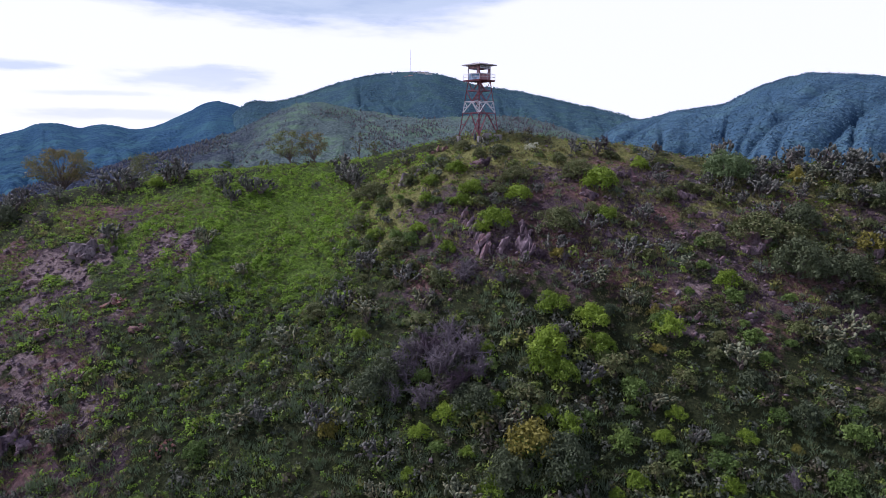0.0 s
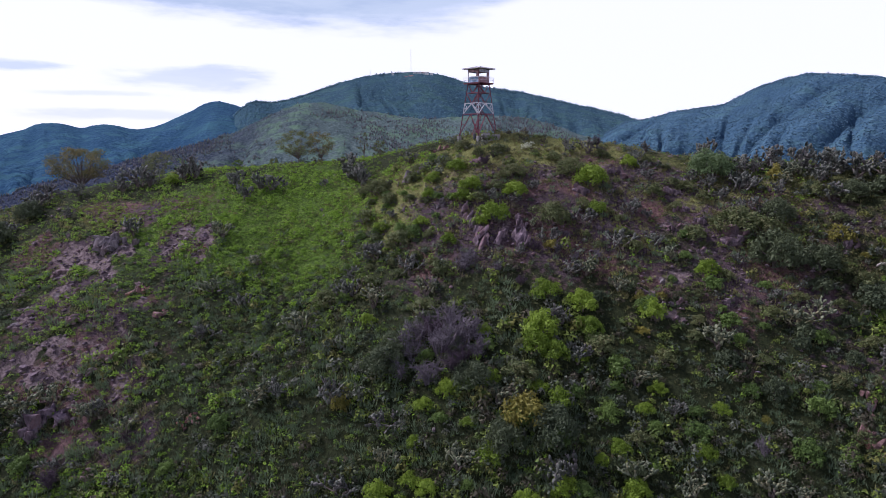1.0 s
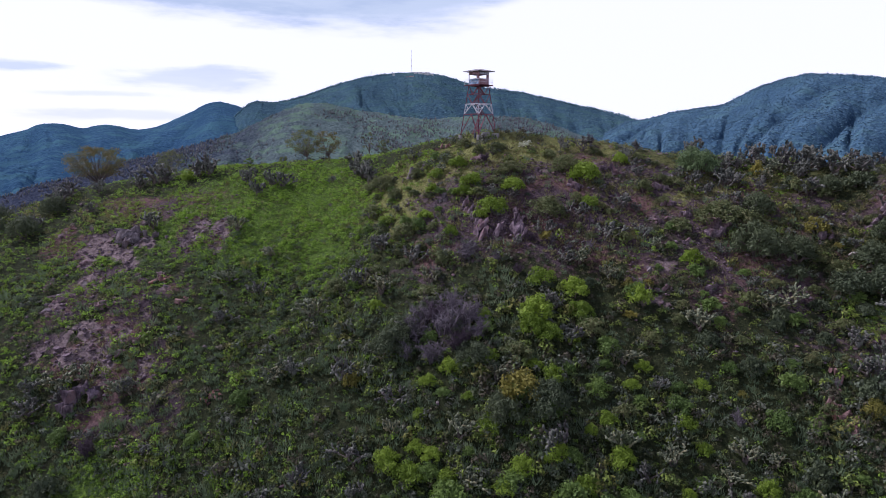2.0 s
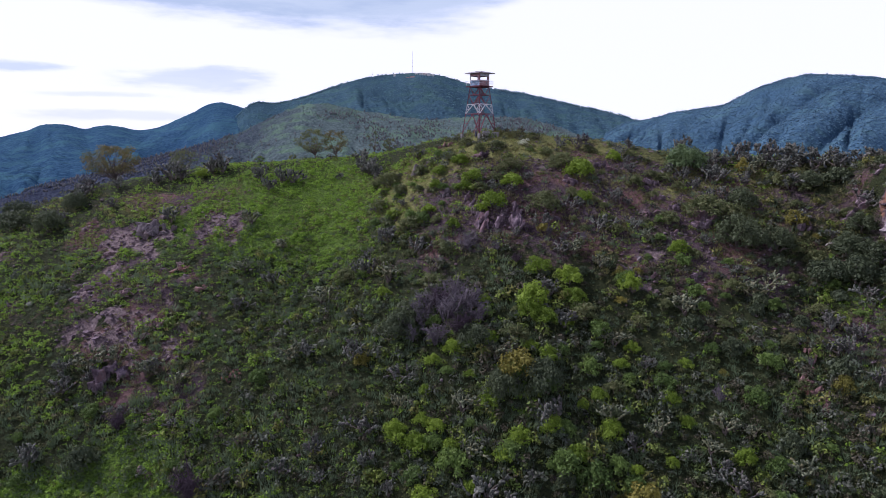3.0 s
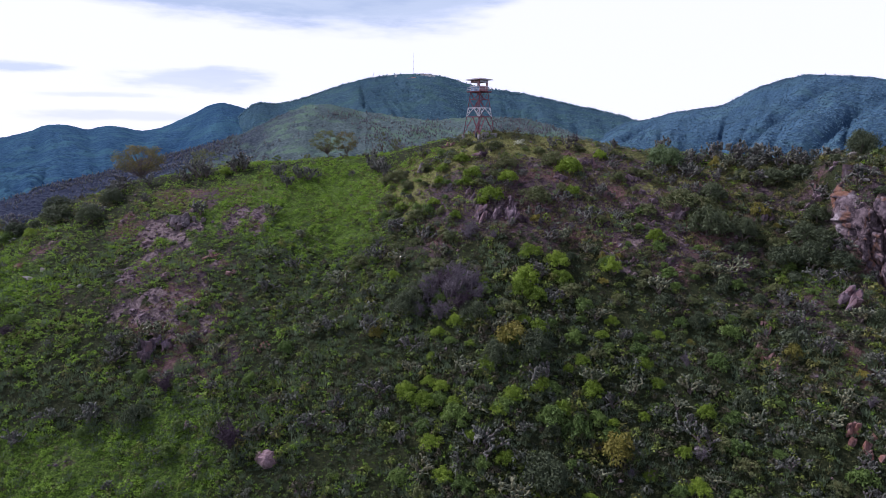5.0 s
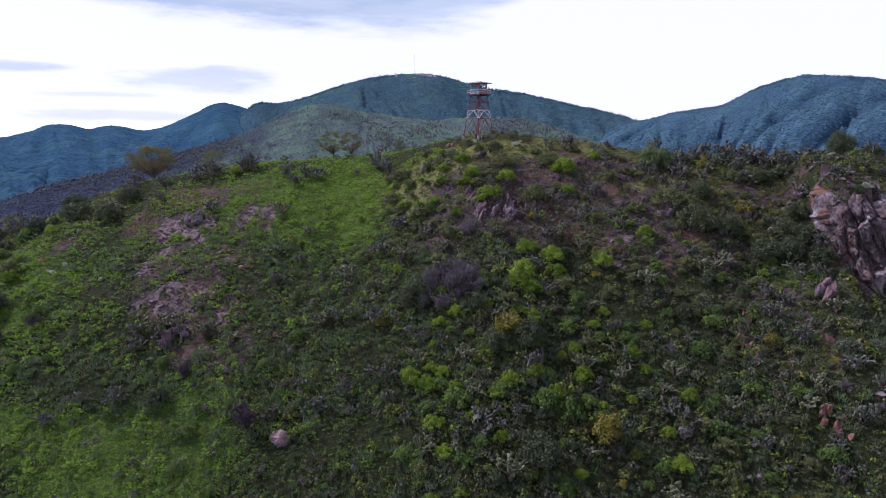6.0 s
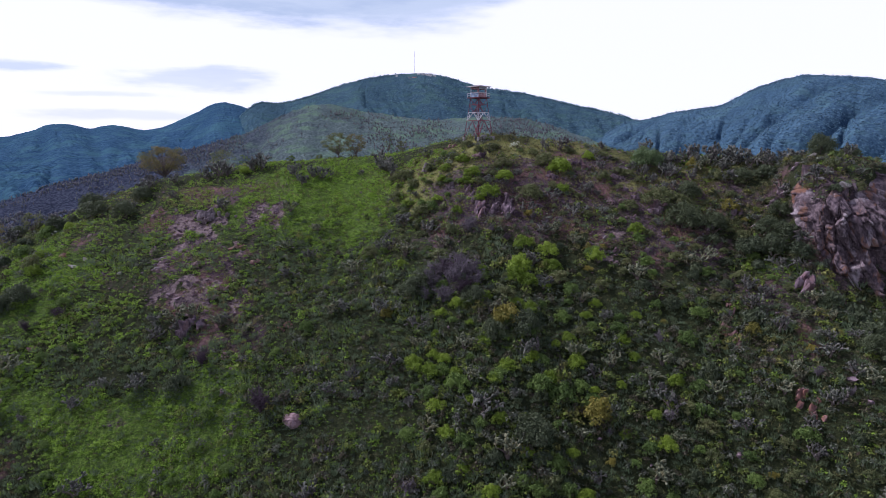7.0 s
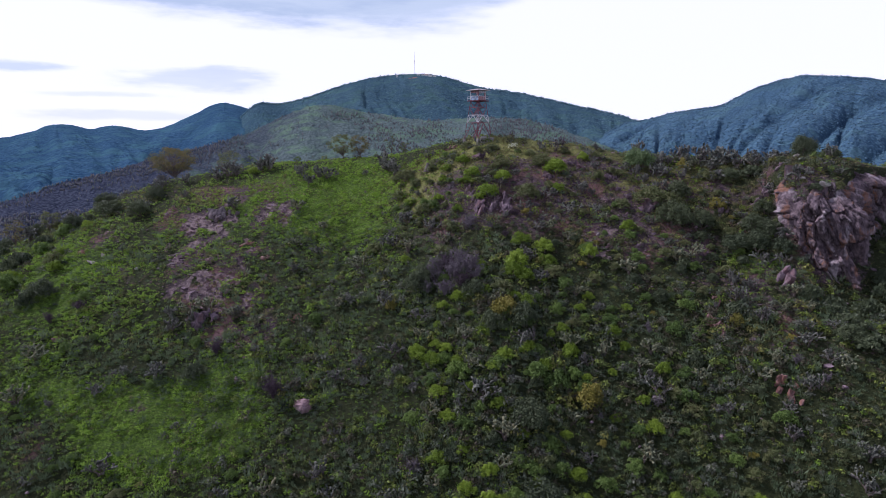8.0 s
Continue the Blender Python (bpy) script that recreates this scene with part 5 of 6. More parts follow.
def listed_plants():
    rs = random.Random(11)
    crest = ((-59.2, 112.3, 2.2), (-57.2, 112.9, 1.7), (-51.4, 114.2, 2.1), (-48.9, 113.9, 2.0), (-39.1, 109.1, 1.7), (-36.5, 105.2, 1.4), (-34.6, 108.4, 1.7), (-32.4, 108.8, 1.6), (-74.2, 103.7, 1.6), (-66.0, 100.4, 0.9), (-18.1, 110.3, 1.9), (-16.2, 107.3, 1.7), (-14.6, 104.3, 1.9), (-75.4, 110.0, 1.5), (-69.2, 109.2, 1.3), (-92.8, 98.3, 1.9), (-105.0, 100.0, 1.8), (-74.7, 95.7, 1.5), (-75.1, 106.2, 1.6), (-61.8, 111.2, 1.5))
    for x, y, r in crest:
        place(NOPALS, x, y, r, rs, 1.1, group="prickly pears on the hill")
    for x, y, r in ((20.7, 97.3, 1.3), (24.0, 97.3, 1.3), (42.4, 94.0, 1.6), (51.1, 90.6, 1.8), (55.2, 88.2, 1.9), (59.1, 86.6, 1.9), (50.7, 85.6, 1.5), (45.0, 85.8, 1.6), (30.7, 93.9, 1.1), (33.7, 97.0, 0.9), (46.2, 89.2, 1.6), (56.5, 85.2, 1.6), (40.1, 86.7, 1.3), (61.0, 84.0, 1.8), (64.0, 82.5, 1.9), (67.5, 80.0, 1.7), (53.0, 87.0, 1.6), (-6.4, 106.5, 1.1), (-22.6, 109.2, 0.8), (62.6, 72.6, 1.6), (64.4, 66.9, 1.7), (62.0, 64.5, 1.5)):
        place(NOPALS + NOPALS_G[:1], x, y, r, rs, 1.1, group="prickly pears on the hill")
    for x, y, r in ((-52.1, 94.8, 1.7), (-36.8, 93.7, 1.5), (-29.4, 87.7, 1.3), (-34.3, 81.2, 1.3), (-29.5, 79.1, 1.3), (-32.6, 72.3, 1.3), (-19.8, 72.9, 1.9), (-13.9, 77.0, 1.6), (-9.5, 73.5, 1.7), (-2.4, 73.0, 1.5), (27.3, 82.7, 1.4), (24.5, 77.0, 1.6), (14.9, 78.2, 1.3), (19.1, 73.6, 1.5), (20.1, 80.7, 1.4), (55.6, 81.2, 1.7), (45.9, 80.0, 1.2), (42.8, 64.8, 1.8), (32.6, 63.6, 1.7), (5.8, 57.5, 1.4), (15.6, 62.0, 1.5), (-22.1, 61.6, 1.7), (-12.6, 59.5, 1.7), (-41.3, 61.4, 1.2), (-36.8, 59.1, 1.3), (-47.5, 62.7, 1.5), (-10.1, 82.7, 1.6), (-4.7, 77.1, 1.5), (-1.2, 94.8, 1.0), (31.7, 91.4, 0.8)):
        place(NOPALS + NOPALS_G, x, y, r, rs, 1.0, group="prickly pears on the hill")
    for x, y, r in ((-51.4, 49.2, 1.8), (-71.8, 43.5, 1.8), (-53.7, 34.6, 1.6), (-72.9, 51.1, 1.6), (-42.0, 61.0, 1.4), (-52.4, 58.5, 1.5), (-10.8, 50.7, 1.6), (-28.6, 32.1, 1.6), (-21.2, 33.9, 1.5), (7.0, 36.7, 1.9), (3.7, 42.0, 1.9), (32.6, 44.3, 1.6), (39.8, 44.8, 1.5), (-16.2, 49.3, 1.4), (-10.3, 47.2, 1.2), (57.2, 62.2, 1.4), (28.4, 36.7, 1.7), (60.9, 41.5, 1.7), (58.3, 30.9, 1.7), (19.6, 51.3, 1.6), (11.7, 49.9, 1.6), (-49.9, 62.0, 1.9), (1.2, 51.6, 1.6), (57.2, 46.2, 1.5), (42.5, 40.4, 1.3), (73.0, 72.0, 1.4)):
        place(NOPALS + NOPALS_G, x, y, r, rs, 1.0, group="prickly pears on the hill")
    for x, y, r in ((22.8, 88.1, 2.3), (4.1, 88.3, 1.6), (10.8, 86.4, 1.8), (7.0, 82.3, 2.0), (2.0, 94.3, 1.4), (2.7, 86.7, 1.3), (22.1, 82.8, 1.3), (29.6, 92.7, 1.2), (25.9, 67.4, 1.6), (34.8, 72.6, 1.4), (13.0, 70.3, 1.6), (17.3, 68.4, 1.7), (11.7, 65.0, 2.1), (12.9, 62.2, 1.6), (-52.9, 112.8, 1.3), (-1.8, 93.7, 1.2), (-2.4, 90.0, 1.0), (-9.8, 88.2, 1.1), (-3.5, 85.2, 1.1), (0.5, 80.1, 1.1), (10.8, 62.7, 1.6), (17.6, 65.9, 1.5), (-0.4, 99.8, 1.0), (5.1, 82.1, 1.0), (-10.0, 70.5, 1.0), (-85.1, 91.0, 1.2), (-92.7, 94.9, 1.4), (-91.7, 83.9, 1.4), (-84.6, 79.3, 1.2), (-82.0, 72.9, 1.3), (-91.8, 72.4, 1.8)):
        place(BRIGHT, x, y, r, rs, 0.9, group="bright bushes on the slope")
    for x, y, r in ((0.2, 45.5, 1.7), (13.0, 45.7, 1.9), (16.3, 44.7, 1.9), (-90.0, 90.4, 1.8), (-90.5, 81.9, 1.7), (-89.7, 69.1, 2.3), (-10.7, 88.0, 0.9), (20.3, 61.0, 1.5), (25.3, 68.3, 1.3), (34.6, 70.5, 1.3), (8.3, 55.4, 1.4), (49.9, 37.9, 1.5), (-25.8, 59.1, 1.2), (6.6, 46.2, 1.4), (27.3, 55.0, 1.4), (-71.7, 64.8, 1.2)):
        place(GREEN, x, y, r, rs, 0.9, group="bright bushes on the slope")
    for x, y, r in ((64.2, 52.0, 2.4), (64.7, 48.3, 2.2), (65.6, 43.7, 2.2), (70.5, 52.0, 2.3), (75.0, 55.0, 2.2), (73.0, 48.5, 2.0), (48.7, 54.3, 1.5), (61.0, 53.0, 1.6), (77.0, 51.0, 2.0)):
        place(DARK, x, y, r, rs, 0.85, group="green bushes below the cliff")
    for x, y, r in ((8.4, 55.6, 2.3), (21.0, 43.1, 2.4), (53.6, 75.0, 1.6), (-12.0, 59.0, 1.1), (14.9, 77.6, 1.0), (50.5, 87.0, 1.3), (48.0, 52.0, 1.2)):
        place(YELLOW, x, y, r, rs, 0.95, group="yellowish bushes on the slope")
    for x, y, r in ((44.1, 73.3, 3.0), (3.3, 59.2, 2.2), (11.7, 53.8, 2.3), (-6.0, 64.8, 2.0), (10.9, 39.0, 2.7), (11.6, 29.8, 2.9), (62.3, 80.0, 1.9), (58.0, 80.8, 2.1), (46.7, 79.6, 2.2), (57.3, 65.5, 2.5), (54.2, 67.1, 2.6), (60.2, 67.2, 2.4), (61.2, 71.2, 2.0), (61.0, 63.0, 2.0), (63.0, 45.2, 2.0), (75.9, 57.0, 1.7), (49.3, 72.4, 2.2), (58.5, 69.5, 2.3), (6.1, 53.1, 2.1), (-7.1, 62.8, 2.4), (-44.8, 49.4, 1.8), (-82.8, 96.5, 2.8), (-73.6, 101.4, 2.0), (-73.7, 93.0, 2.2), (-89.0, 92.6, 2.2), (-80.3, 65.2, 2.6), (-106.6, 104.4, 2.2), (-115.2, 105.6, 2.2), (-88.3, 106.0, 2.8)):
        place(DARK_BIG if r > 1.95 else DARK, x, y, r, rs, 0.85, group="dark bushes on the slope")
    for x, y, r in ((41.2, 78.9, 3.2), (44.6, 77.4, 2.2), (15.5, 81.7, 2.6), (10.7, 90.2, 1.9), (19.9, 91.3, 2.0), (3.4, 103.0, 1.3), (-11.4, 99.3, 2.3), (-2.6, 70.4, 1.7), (18.4, 63.4, 1.8), (8.6, 59.7, 1.7), (-16.7, 77.7, 1.9), (31.7, 86.1, 1.5), (36.8, 87.1, 1.5), (7.8, 87.7, 1.5), (-6.6, 83.4, 1.6), (35.0, 78.1, 1.6), (-1.0, 76.3, 1.5), (-9.0, 94.0, 1.5), (17.8, 94.6, 1.3), (0.5, 97.0, 1.2), (9.0, 98.0, 1.4), (-12.5, 92.0, 1.5), (68.2, 68.2, 1.4), (54.2, 82.2, 1.7), (26.0, 96.0, 1.2)):
        place(OLIVE_BIG if r > 1.85 else OLIVE, x, y, r, rs, 0.8, group="olive bushes on the spur")
    for x, y, r in ((-0.6, 64.1, 3.6), (2.4, 65.4, 2.9), (-4.0, 64.0, 2.8), (-2.0, 60.8, 2.2), (0.8, 67.5, 2.2), (2.2, 75.4, 2.1), (-5.2, 61.8, 1.9), (3.6, 63.0, 2.0), (-2.8, 66.6, 2.2), (-7.0, 33.7, 1.6), (32.1, 43.0, 1.4), (-80.9, 66.5, 1.8)):
        place(GREY, x, y, r, rs, 0.74, group="dead shrubs on the slope")
    for x, y, r in ((-1.5, 66.0, 2.4), (1.2, 61.5, 2.2), (-30.4, 46.3, 2.5), (-42.6, 53.9, 1.6), (-74.9, 59.0, 1.3), (-71.0, 62.0, 1.4)):
        place(PURPLE, x, y, r, rs, 0.8, group="dark twiggy shrubs")
    c = place([bush("pale_bush", 290, LEAF_PALE, 600, 0.06, 9, label="pale whitish flowering shrub on the crest")], 14.3, 99.4, 1.3, rs, 0.75)
    PROTOS.append(scene.objects["pale_bush"])


def scattered_plants():
    """More plants of the same kinds, thick on the spur and the foot, thin on the dry ground."""
    rs = random.Random(77)
    spots = []

    def ok(x, y, gap):
        for a, b in spots:
            if abs(a - x) < gap and abs(b - y) < gap:
                return False
        spots.append((x, y))
        return True

    def strew(protos, n, box4, r_lo, r_hi, group, gap=1.6, squash=0.9):
        k, tries = 0, 0
        while k < n and tries < n * 30:
            tries += 1
            x, y = rs.uniform(box4[0], box4[1]), rs.uniform(box4[2], box4[3])
            if ok(x, y, gap):
                place(protos, x, y, rs.uniform(r_lo, r_hi), rs, squash, group=group)
                k += 1
    strew(GREEN + BRIGHT[:1], 80, (-8, 46, 26, 66), 0.7, 1.5, "bushes at the foot of the slope")
    strew(BRIGHT, 34, (-4, 32, 28, 60), 0.7, 1.3, "bright bushes on the slope")
    strew(GREEN, 30, (-75, -30, 26, 60), 0.6, 1.1, "bushes at the foot of the slope")
    strew(DARK + OLIVE, 45, (-5, 60, 26, 70), 0.8, 1.6, "dark bushes on the slope")
    strew(OLIVE, 30, (-12, 40, 76, 99), 0.6, 1.3, "olive bushes on the spur", 1.4)
    strew(OLIVE + DARK, 25, (38, 76, 60, 84), 0.6, 1.4, "olive bushes on the spur")
    strew(NOPALS + OLIVE, 26, (58, 80, 60.5, 68), 0.6, 1.2, "bushes above the cliff", 1.5)
    strew(NOPALS, 22, (40, 74, 78, 89), 0.9, 1.5, "prickly pears on the hill", 2.0, 1.1)
    strew(NOPALS + NOPALS_G, 44, (-8, 62, 28, 64), 0.8, 1.5, "prickly pears on the hill", 2.0, 1.0)
    strew(NOPALS + NOPALS_G, 18, (10, 62, 66, 92), 0.7, 1.4, "prickly pears on the hill", 2.0, 1.0)
    strew(NOPALS, 14, (-70, -15, 28, 66), 0.7, 1.3, "prickly pears on the hill", 2.5, 1.0)
    strew(GREY, 14, (-8, 60, 28, 80), 0.6, 1.2, "dead shrubs on the slope", 2.0)
    strew(OLIVE + DARK, 26, (-120, -82, 60, 106), 0.9, 2.0, "dark bushes on the slope", 2.0)
    strew(GREEN + OLIVE, 20, (70, 120, 50, 84), 0.8, 1.8, "dark bushes on the slope", 2.0)
    strew(OLIVE + GREEN, 30, (-15, 2, 74, 102), 0.6, 1.3, "olive bushes on the spur", 1.5)
    strew(GREY + PURPLE, 9, (-12, 34, 66, 100), 0.6, 1.1, "dead shrubs on the slope", 1.6)
    strew(NOPALS, 12, (-14, 14, 76, 100), 0.7, 1.2, "prickly pears on the hill", 2.0, 1.0)
    strew(GREEN + OLIVE, 26, (30, 62, 56, 80), 0.5, 1.0, "olive bushes on the spur", 1.5)
    strew(YELLOW, 10, (-5, 60, 30, 75), 0.6, 1.1, "yellowish bushes on the slope", 2.0)


listed_plants()
scattered_plants()


def trees():
    rs = random.Random(5)

    def put(ob, x, y, yaw=0.0):
        ob.matrix_basis = pose(x, y, gz(x, y), 0, 0, yaw)
    put(tree("tall_tree", 400, LEAF_RUST, "tall tree with thin rusty olive crown behind the crest", 13.0, 13.0, 8000, 0.16, 44, 0.48, 0.75), -83, 134, 75)
    put(tree("tall_tree", 401, LEAF_OLIVE, "slender grey-green tree behind the meadow crest", 10.5, 8.0, 3000, 0.15, 20, 0.4), -70, 143)
    put(tree("leaning_tree", 402, LEAF_OLIVE, "leaning olive-brown tree at the meadow edge", 7.2, 8.0, 4200, 0.12, 26, 0.28, 0.75), -30.5, 124, 190)
    put(tree("leaning_tree", 403, LEAF_RUST, "thin brownish tree at the meadow edge", 6.8, 6.0, 2800, 0.12, 20, 0.25), -26.0, 125, 40)
    put(tree("slender_tree", 404, LEAF_OLIVE, "slender half-bare tree behind the crest", 6.5, 3.5, 380, 0.12, 9, 0.4), -17.5, 130, 60)
    for nm, sd, mt, lb, x, y, r, h in (("pepper_tree", 430, LEAF_PEPPER, "dense rounded dusty green pepper tree on the ridge", 41.5, 89.6, 4.0, 4.3), ("round_tree", 431, LEAF_DARK, "small round dark tree on the cliff top", 70.3, 75.4, 3.0, 3.9)):
        ob = bush(nm, sd, mt, 6500, 0.036, 26, label=lb, category="tree", shell=0.35, droop=0.4)
        bm = bmesh.new()
        tube(bm, [(0, 0, -0.4), (0.03, 0, 0.2), (0, 0.02, 0.6)], [0.1, 0.08, 0.05], 7)
        part("trunk", bm, BARK, ob)
        ob.matrix_basis = pose(x, y, gz(x, y) - 0.1, 0, 0, 30) @ Matrix.Diagonal((r, r, h, 1))
    put(tree("brown_tree", 407, LEAF_RUST, "brownish tree on the lower shoulder", 6.5, 6.0, 1200, 0.15, 14, 0.3), -107, 97, 15)
    put(tree("brown_tree", 408, LEAF_OLIVE, "olive tree on the lower shoulder", 5.5, 5.5, 1100, 0.15, 13, 0.3), -101, 101, 95)
    for k, (x, y, h) in enumerate(((-44, 124, 2.0), (-36, 124, 1.8), (-60, 134, 5.0), (-92, 128, 5.5), (-98, 120, 4.5), (-13, 119, 3.2))):
        put(tree("small_tree", 420 + k, (LEAF_GREEN, LEAF_OLIVE)[k % 2], "small bushy tree behind the crest", h, h * 1.05, 600, 0.13, 10, 0.2), x, y, rs.uniform(0, 360))


trees()


# ---- herbs and grass ----
def herb_templates(seed, count, blades, spread, lift, wide):
    out = []
    for i in range(count):
        rs = np.random.RandomState(seed + i)
        a = rs.uniform(0, 6.283, blades)
        d = np.stack([np.cos(a), np.sin(a), np.zeros(blades)], -1)
        side = np.stack([-np.sin(a), np.cos(a), np.zeros(blades)], -1)
        p0 = d * rs.uniform(0, 0.4, (blades, 1)) * spread
        p0[:, 2] = rs.uniform(-0.05, 0.45, blades) * lift
        tip = p0 + d * rs.uniform(0.15, 0.6, (blades, 1)) * spread
        tip[:, 2] = p0[:, 2] + rs.uniform(0.3, 0.6, blades)
        w = side * wide * rs.uniform(0.6, 1.3, (blades, 1))
        v = np.stack([p0 - w, p0 + w, tip], 1).reshape(-1, 3)
        out.append((v, np.arange(blades * 3).reshape(-1, 3)))
    return out


def tuft_templates(seed, count, leaves, size):
    out = []
    for i in range(count):
        rs = np.random.RandomState(seed + i)
        v, f = leaf_cloud(rs, [(0, 0, 0.38), (0.3, 0.1, 0.24), (-0.2, 0.25, 0.3), (0.05, -0.3, 0.2)], [0.34, 0.26, 0.28, 0.24], leaves, size, 0.9, 0.5)
        out.append((v, f))
    return out


def stalk_templates(seed, count, stalks, wide):
    """Upright leafy stalks: narrow pointed blades that stand in a loose bunch."""
    out = []
    for i in range(count):
        rs = np.random.RandomState(seed + i)
        a, d = rs.uniform(0, 6.283, stalks), rs.uniform(0.05, 0.55, stalks)
        foot = np.stack([np.cos(a) * d, np.sin(a) * d, rs.uniform(0, 0.45, stalks)], -1)
        tip = foot + np.stack([np.cos(a) * 0.16, np.sin(a) * 0.16, rs.uniform(0.35, 0.75, stalks)], -1) + rs.normal(size=(stalks, 3)) * 0.16
        q = rs.uniform(0, 6.283, stalks)
        w = np.stack([np.cos(q), np.sin(q), np.zeros(stalks)], -1) * wide * rs.uniform(0.6, 1.3, (stalks, 1))
        v = np.stack([foot - w, foot + w, tip], 1).reshape(-1, 3)
        out.append((v, np.arange(stalks * 3).reshape(-1, 3)))
    return out


def strew_herbs(name, label, mat, templates, count, weight, size, seed, tall=1.0, own=0.35):
    rs = np.random.RandomState(seed)
    n = count * 6
    y = rs.uniform(16, 128, n)
    x = rs.uniform(-1, 1, n) * (62 + (y - 20) * 0.72)
    w = weight(x, y)
    keep = rs.rand(n) < w
    x, y = x[keep][:count], y[keep][:count]
    pos = np.stack([x, y, ground_z(x, y) - 0.04], -1)
    patch = np.clip(0.5 + 0.45 * fbm(x, y, 7, 2) + 0.75 * fbm(x + 80, y, 2.4, 2), 0, 1)
    # higher tint on taller patches paints in lit tops and dark gaps
    tint = np.clip((1 - own) * patch + own * rs.rand(len(x)), 0, 0.999)
    s = size * rs.uniform(0.55, 1.35, len(x)) * (0.55 + 0.85 * patch)
    me = scatter_mesh(name, templates, pos, rs.uniform(0, 6.28, len(x)), s, tint, s * tall * rs.uniform(0.8, 1.25, len(x)), seed)
    tagged(link_mesh(name, me, None, mat), label, "herbs", kind="stuff")


def bare(x, y):
    return np.clip(1 - 1.05 * rockiness(x, y), 0, 1)


def sage(x, y):
    return np.clip(1.0 * spot(x, y, -20, 50, 26, 22) + 0.9 * spot(x, y, -66, 37, 9, 6) + 1.0 * spot(x, y, -57, 51, 10, 4) + 0.8 * spot(x, y, -32, 74, 12, 9) + 0.8 * spot(x, y, 38, 44, 30, 18) + 0.3 + 0.5 * fbm(x, y, 12, 3), 0, 1) * bare(x, y) * (1 - sstep(y, 88, 100)) * (1 - 0.75 * stony(x, y)) * (1 - 0.8 * tawniness(x, y))


def green_patch(x, y):
    return np.clip(lushness(x, y) * 1.15 + 0.16 * (1 - sstep(x, -5, 15)), 0, 1) * bare(x, y) * (1 - 0.5 * stony(x, y)) * (1 - 0.5 * tawniness(x, y))


def mixed(x, y):
    return np.clip(0.75 - 0.38 * dryness(x, y) - 0.4 * tawniness(x, y) + 0.4 * fbm(x + 9, y, 8, 3), 0.25, 1) * bare(x, y) * (1 - 0.55 * stony(x, y))


def straw(x, y):
    return np.clip(0.9 * dryness(x, y) + 0.9 * tawniness(x, y) + 0.25 * fbm(x, y, 7, 3), 0, 1) * (0.75 + 0.25 * sstep(x, 0, 30)) * np.clip(1 - 0.7 * rockiness(x, y), 0, 1)


def thicket(x, y):
    """Where low shrubs close over the ground: the foot of the slope and patches on the spur."""
    d = 0.22 + 0.95 * spot(x, y, 14, 44, 40, 22) + 0.3 * spot(x, y, 0, 88, 16, 14) + 0.4 * spot(x, y, 48, 66, 22, 18) + 0.3 * spot(x, y, -24, 78, 12, 14)
    return np.clip(d - 0.8 * spot(x, y, -38, 104, 24, 15) - 0.7 * spot(x, y, -62, 42, 16, 12) - 0.35 * dryness(x, y) - 0.6 * stony(x, y), 0, 1) * bare(x, y)


strew_herbs("meadow_herbs", "bright green low meadow herbs", HERB_LUSH, tuft_templates(500, 8, 21, 0.122), 23000, green_patch, 0.78, 31, 0.95)
strew_herbs("meadow_clumps", "knee-high bright green clumps on the meadow slope", HERB_LUSH, tuft_templates(600, 6, 46, 0.105), 2000, lambda x, y: green_patch(x, y) * np.clip(0.9 * spot(x, y, -28, 86, 18, 14) + 0.7 * spot(x, y, -74, 72, 16, 22), 0, 1), 1.25, 36, 0.9)
strew_herbs("grey_herbs", "grey-green upright herbs on the slope", HERB_GREY, stalk_templates(520, 8, 30, 0.055), 11500, sage, 0.9, 32, 0.75)
strew_herbs("olive_herbs", "olive green herbs between the bushes", HERB_OLIVE, tuft_templates(540, 8, 16, 0.14), 19000, mixed, 0.8, 33)
strew_herbs("dry_grass", "dry straw-coloured grass tufts", HERB_DRY, herb_templates(560, 6, 9, 0.9, 0.4, 0.075), 19000, straw, 0.62, 34)
strew_herbs("low_shrubs", "low mixed green shrubs covering the slope", SHRUBS, tuft_templates(580, 8, 54, 0.106), 5200, thicket, 1.5, 35, 1.05, 0.75)


# ---- summit houses ----
def house(b, dist, z, w, d, h, wall_mat, roof_mat, yaw, label):
    root = new("house")
    a = radians(b)
    root.matrix_basis = pose(dist * math.sin(a), dist * math.cos(a), z, 0, 0, yaw)
    tagged(root, label, "house", "houses on the summit")
    bm = bmesh.new()
    box(bm, (w, d, h + 12), pose(0, 0, h / 2 - 6))
    part("wall", bm, wall_mat, root)
    bm = bmesh.new()
    v = [bm.verts.new(c) for c in ((-w * 0.55, -d * 0.55, h), (w * 0.55, -d * 0.55, h), (w * 0.55, d * 0.55, h), (-w * 0.55, d * 0.55, h), (-w * 0.55, 0, h + d * 0.22), (w * 0.55, 0, h + d * 0.22))]
    for q in ((0, 1, 5, 4), (2, 3, 4, 5), (0, 4, 3), (1, 2, 5), (3, 2, 1, 0)):
        bm.faces.new([v[i] for i in q])
    part("roof", bm, roof_mat, root)
    n = max(2, int(w / 5))
    for i in range(n):
        bm = bmesh.new()
        box(bm, (1.8, 0.3, 1.8), pose(-w / 2 + (i + 0.5) * w / n, -d / 2 - 0.1, h * 0.55))
        part("window", bm, GLASS_DARK, root)


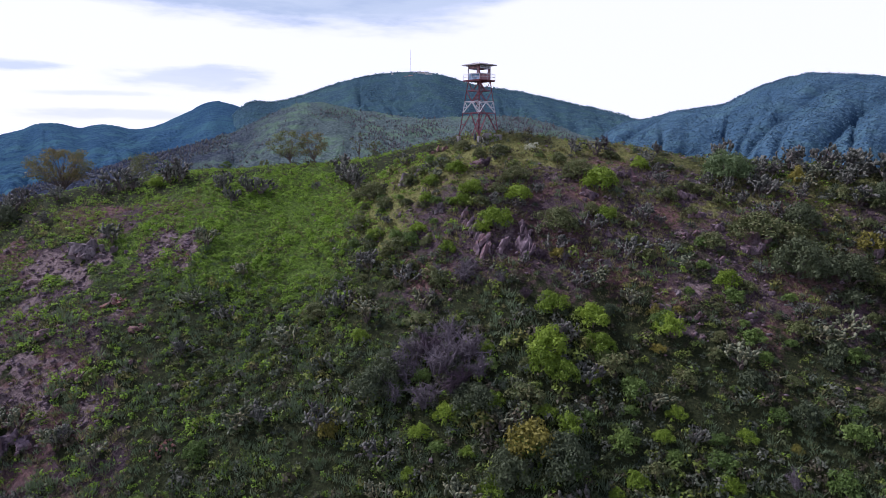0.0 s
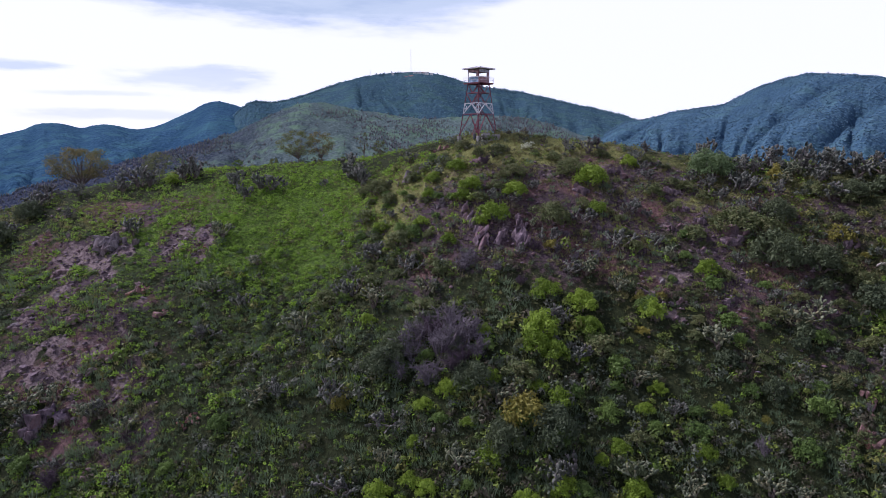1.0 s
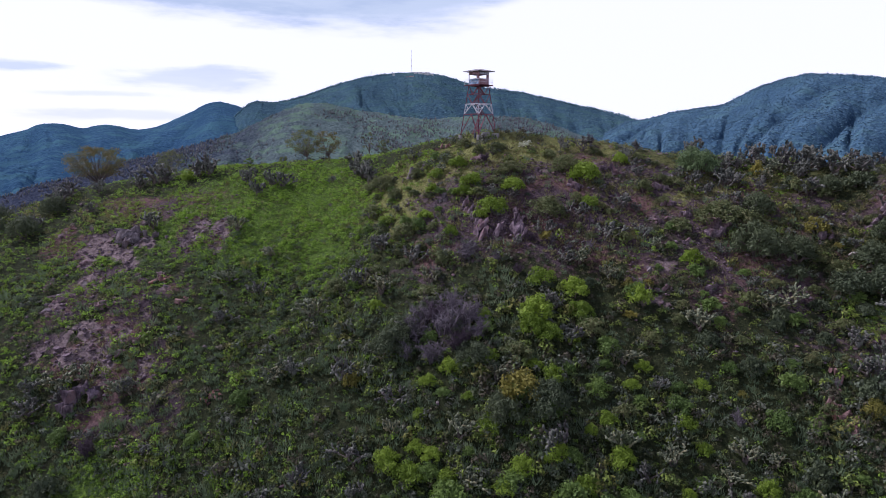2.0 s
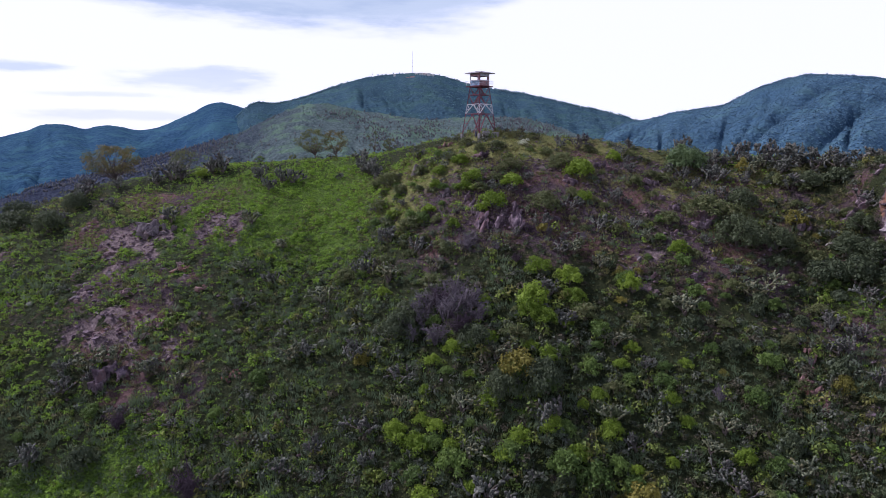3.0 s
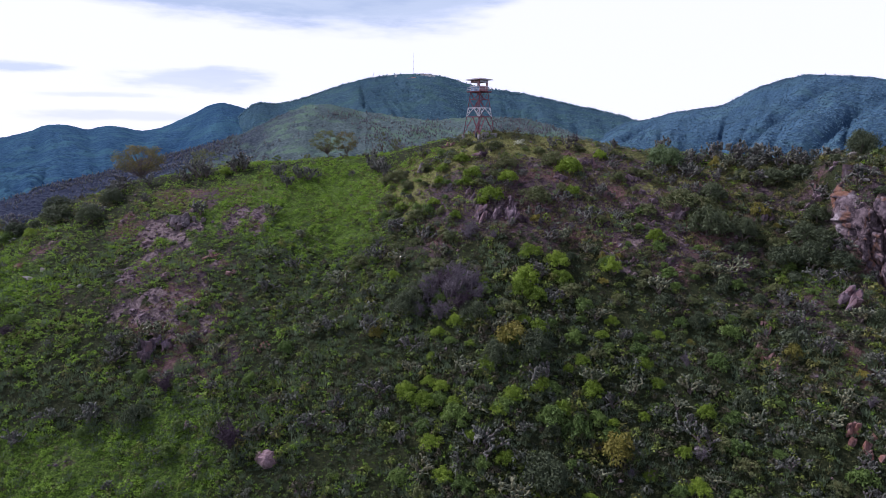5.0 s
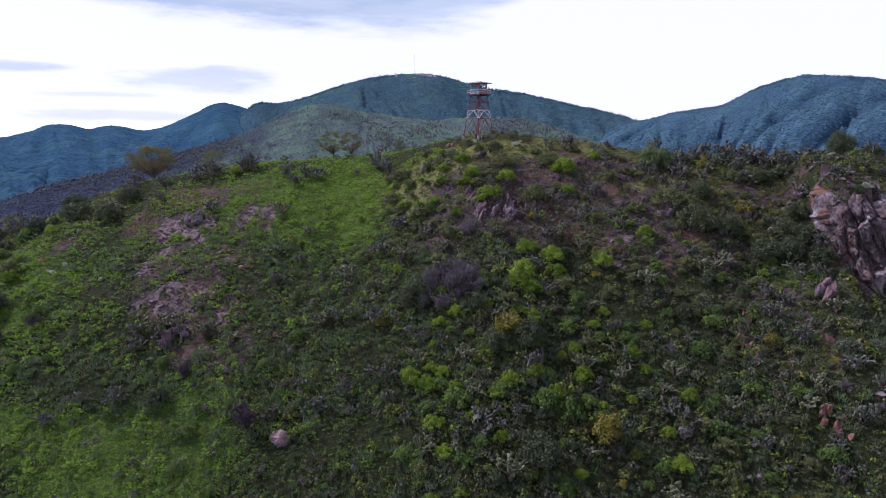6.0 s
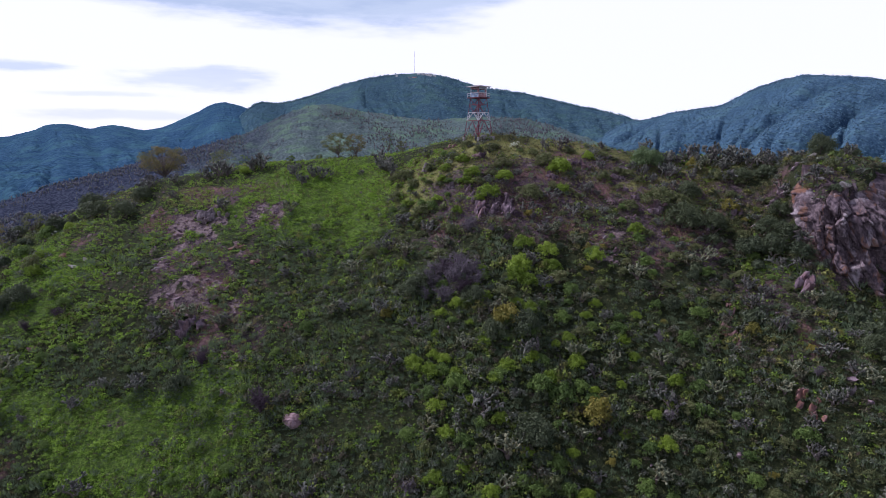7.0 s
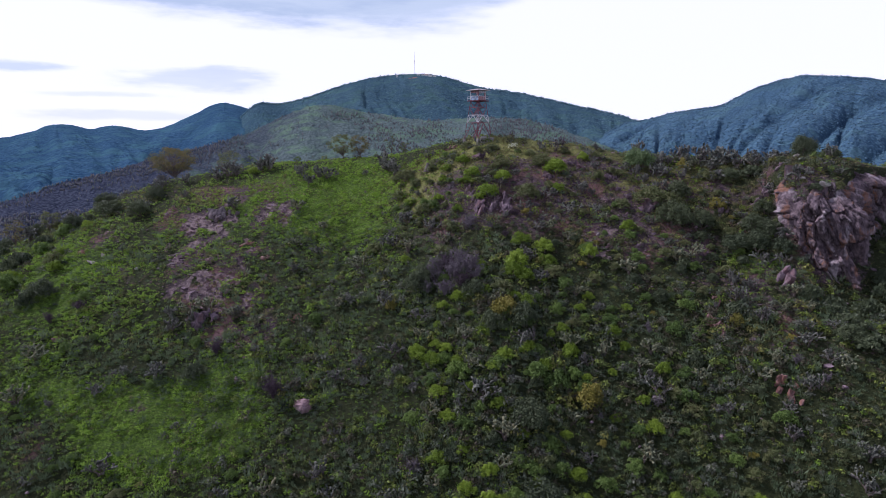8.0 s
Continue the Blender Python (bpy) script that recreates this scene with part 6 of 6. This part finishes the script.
def mast(b, dist, z, h, label):
    root = new("radio_mast")
    a = radians(b)
    root.matrix_basis = pose(dist * math.sin(a), dist * math.cos(a), z)
    tagged(root, label, "mast")
    n = 8
    for k in range(n):
        bm = bmesh.new()
        for i in range(3):
            q = 2.094 * i
            beam(bm, (math.cos(q) * 0.8, math.sin(q) * 0.8, h * k / n), (math.cos(q) * 0.8, math.sin(q) * 0.8, h * (k + 1) / n), 0.28)
            q2 = q + 2.094
            for j in range(3):
                z_a = h * (k + j / 3) / n
                beam(bm, (math.cos(q) * 0.8, math.sin(q) * 0.8, z_a), (math.cos(q2) * 0.8, math.sin(q2) * 0.8, z_a + h / n / 3), 0.14)
        part("mast_section", bm, WHITE_STEEL if k % 2 else RED_STEEL, root)


for row in ((-3.35, 255, 17, 10, 7, WALL_ROSE, ROOF_RED, 8), (-2.95, 257, 22, 11, 9, WALL_ROSE, ROOF_RED, -5), (-2.6, 266, 14, 10, 7, WALL_WHITE, ROOF_TIN, 12), (-2.2, 268, 18, 10, 6, WALL_WHITE, ROOF_TIN, -14), (-1.85, 264, 15, 10, 7, WALL_WHITE, ROOF_RED, 5), (-1.5, 267, 20, 10, 6, WALL_WHITE, ROOF_TIN, 10), (-1.1, 263, 14, 9, 6, WALL_WHITE, ROOF_TIN, -8), (-4.6, 262, 10, 8, 5, WALL_WHITE, ROOF_TIN, 3)):
    b, z, w, d, h, wm, rm, yw = row
    house(b, 2500 if wm is WALL_ROSE else 2545, z - (20 if wm is WALL_ROSE else 9), w * 0.8, d * 0.8, h * 0.8, wm, rm, yw, "rose plaster house with a red roof" if wm is WALL_ROSE else "small white house on the mountain top")
mast(-2.95, 2590, 262, 95, "tall thin red and white radio mast")
mast(-6.6, 2590, 250, 22, "short radio mast among trees")

# the prototypes themselves take a place on the slope too
for i, ob in enumerate(PROTOS):
    x, y = -60 + 5.1 * i, 27.0 + 2.3 * (i % 3)
    r = 1.2 + 0.15 * (i % 3)
    ob.matrix_basis = pose(x, y, gz(x, y) - 0.1, 0, 0, 37 * i) @ Matrix.Diagonal((r, r, r, 1))
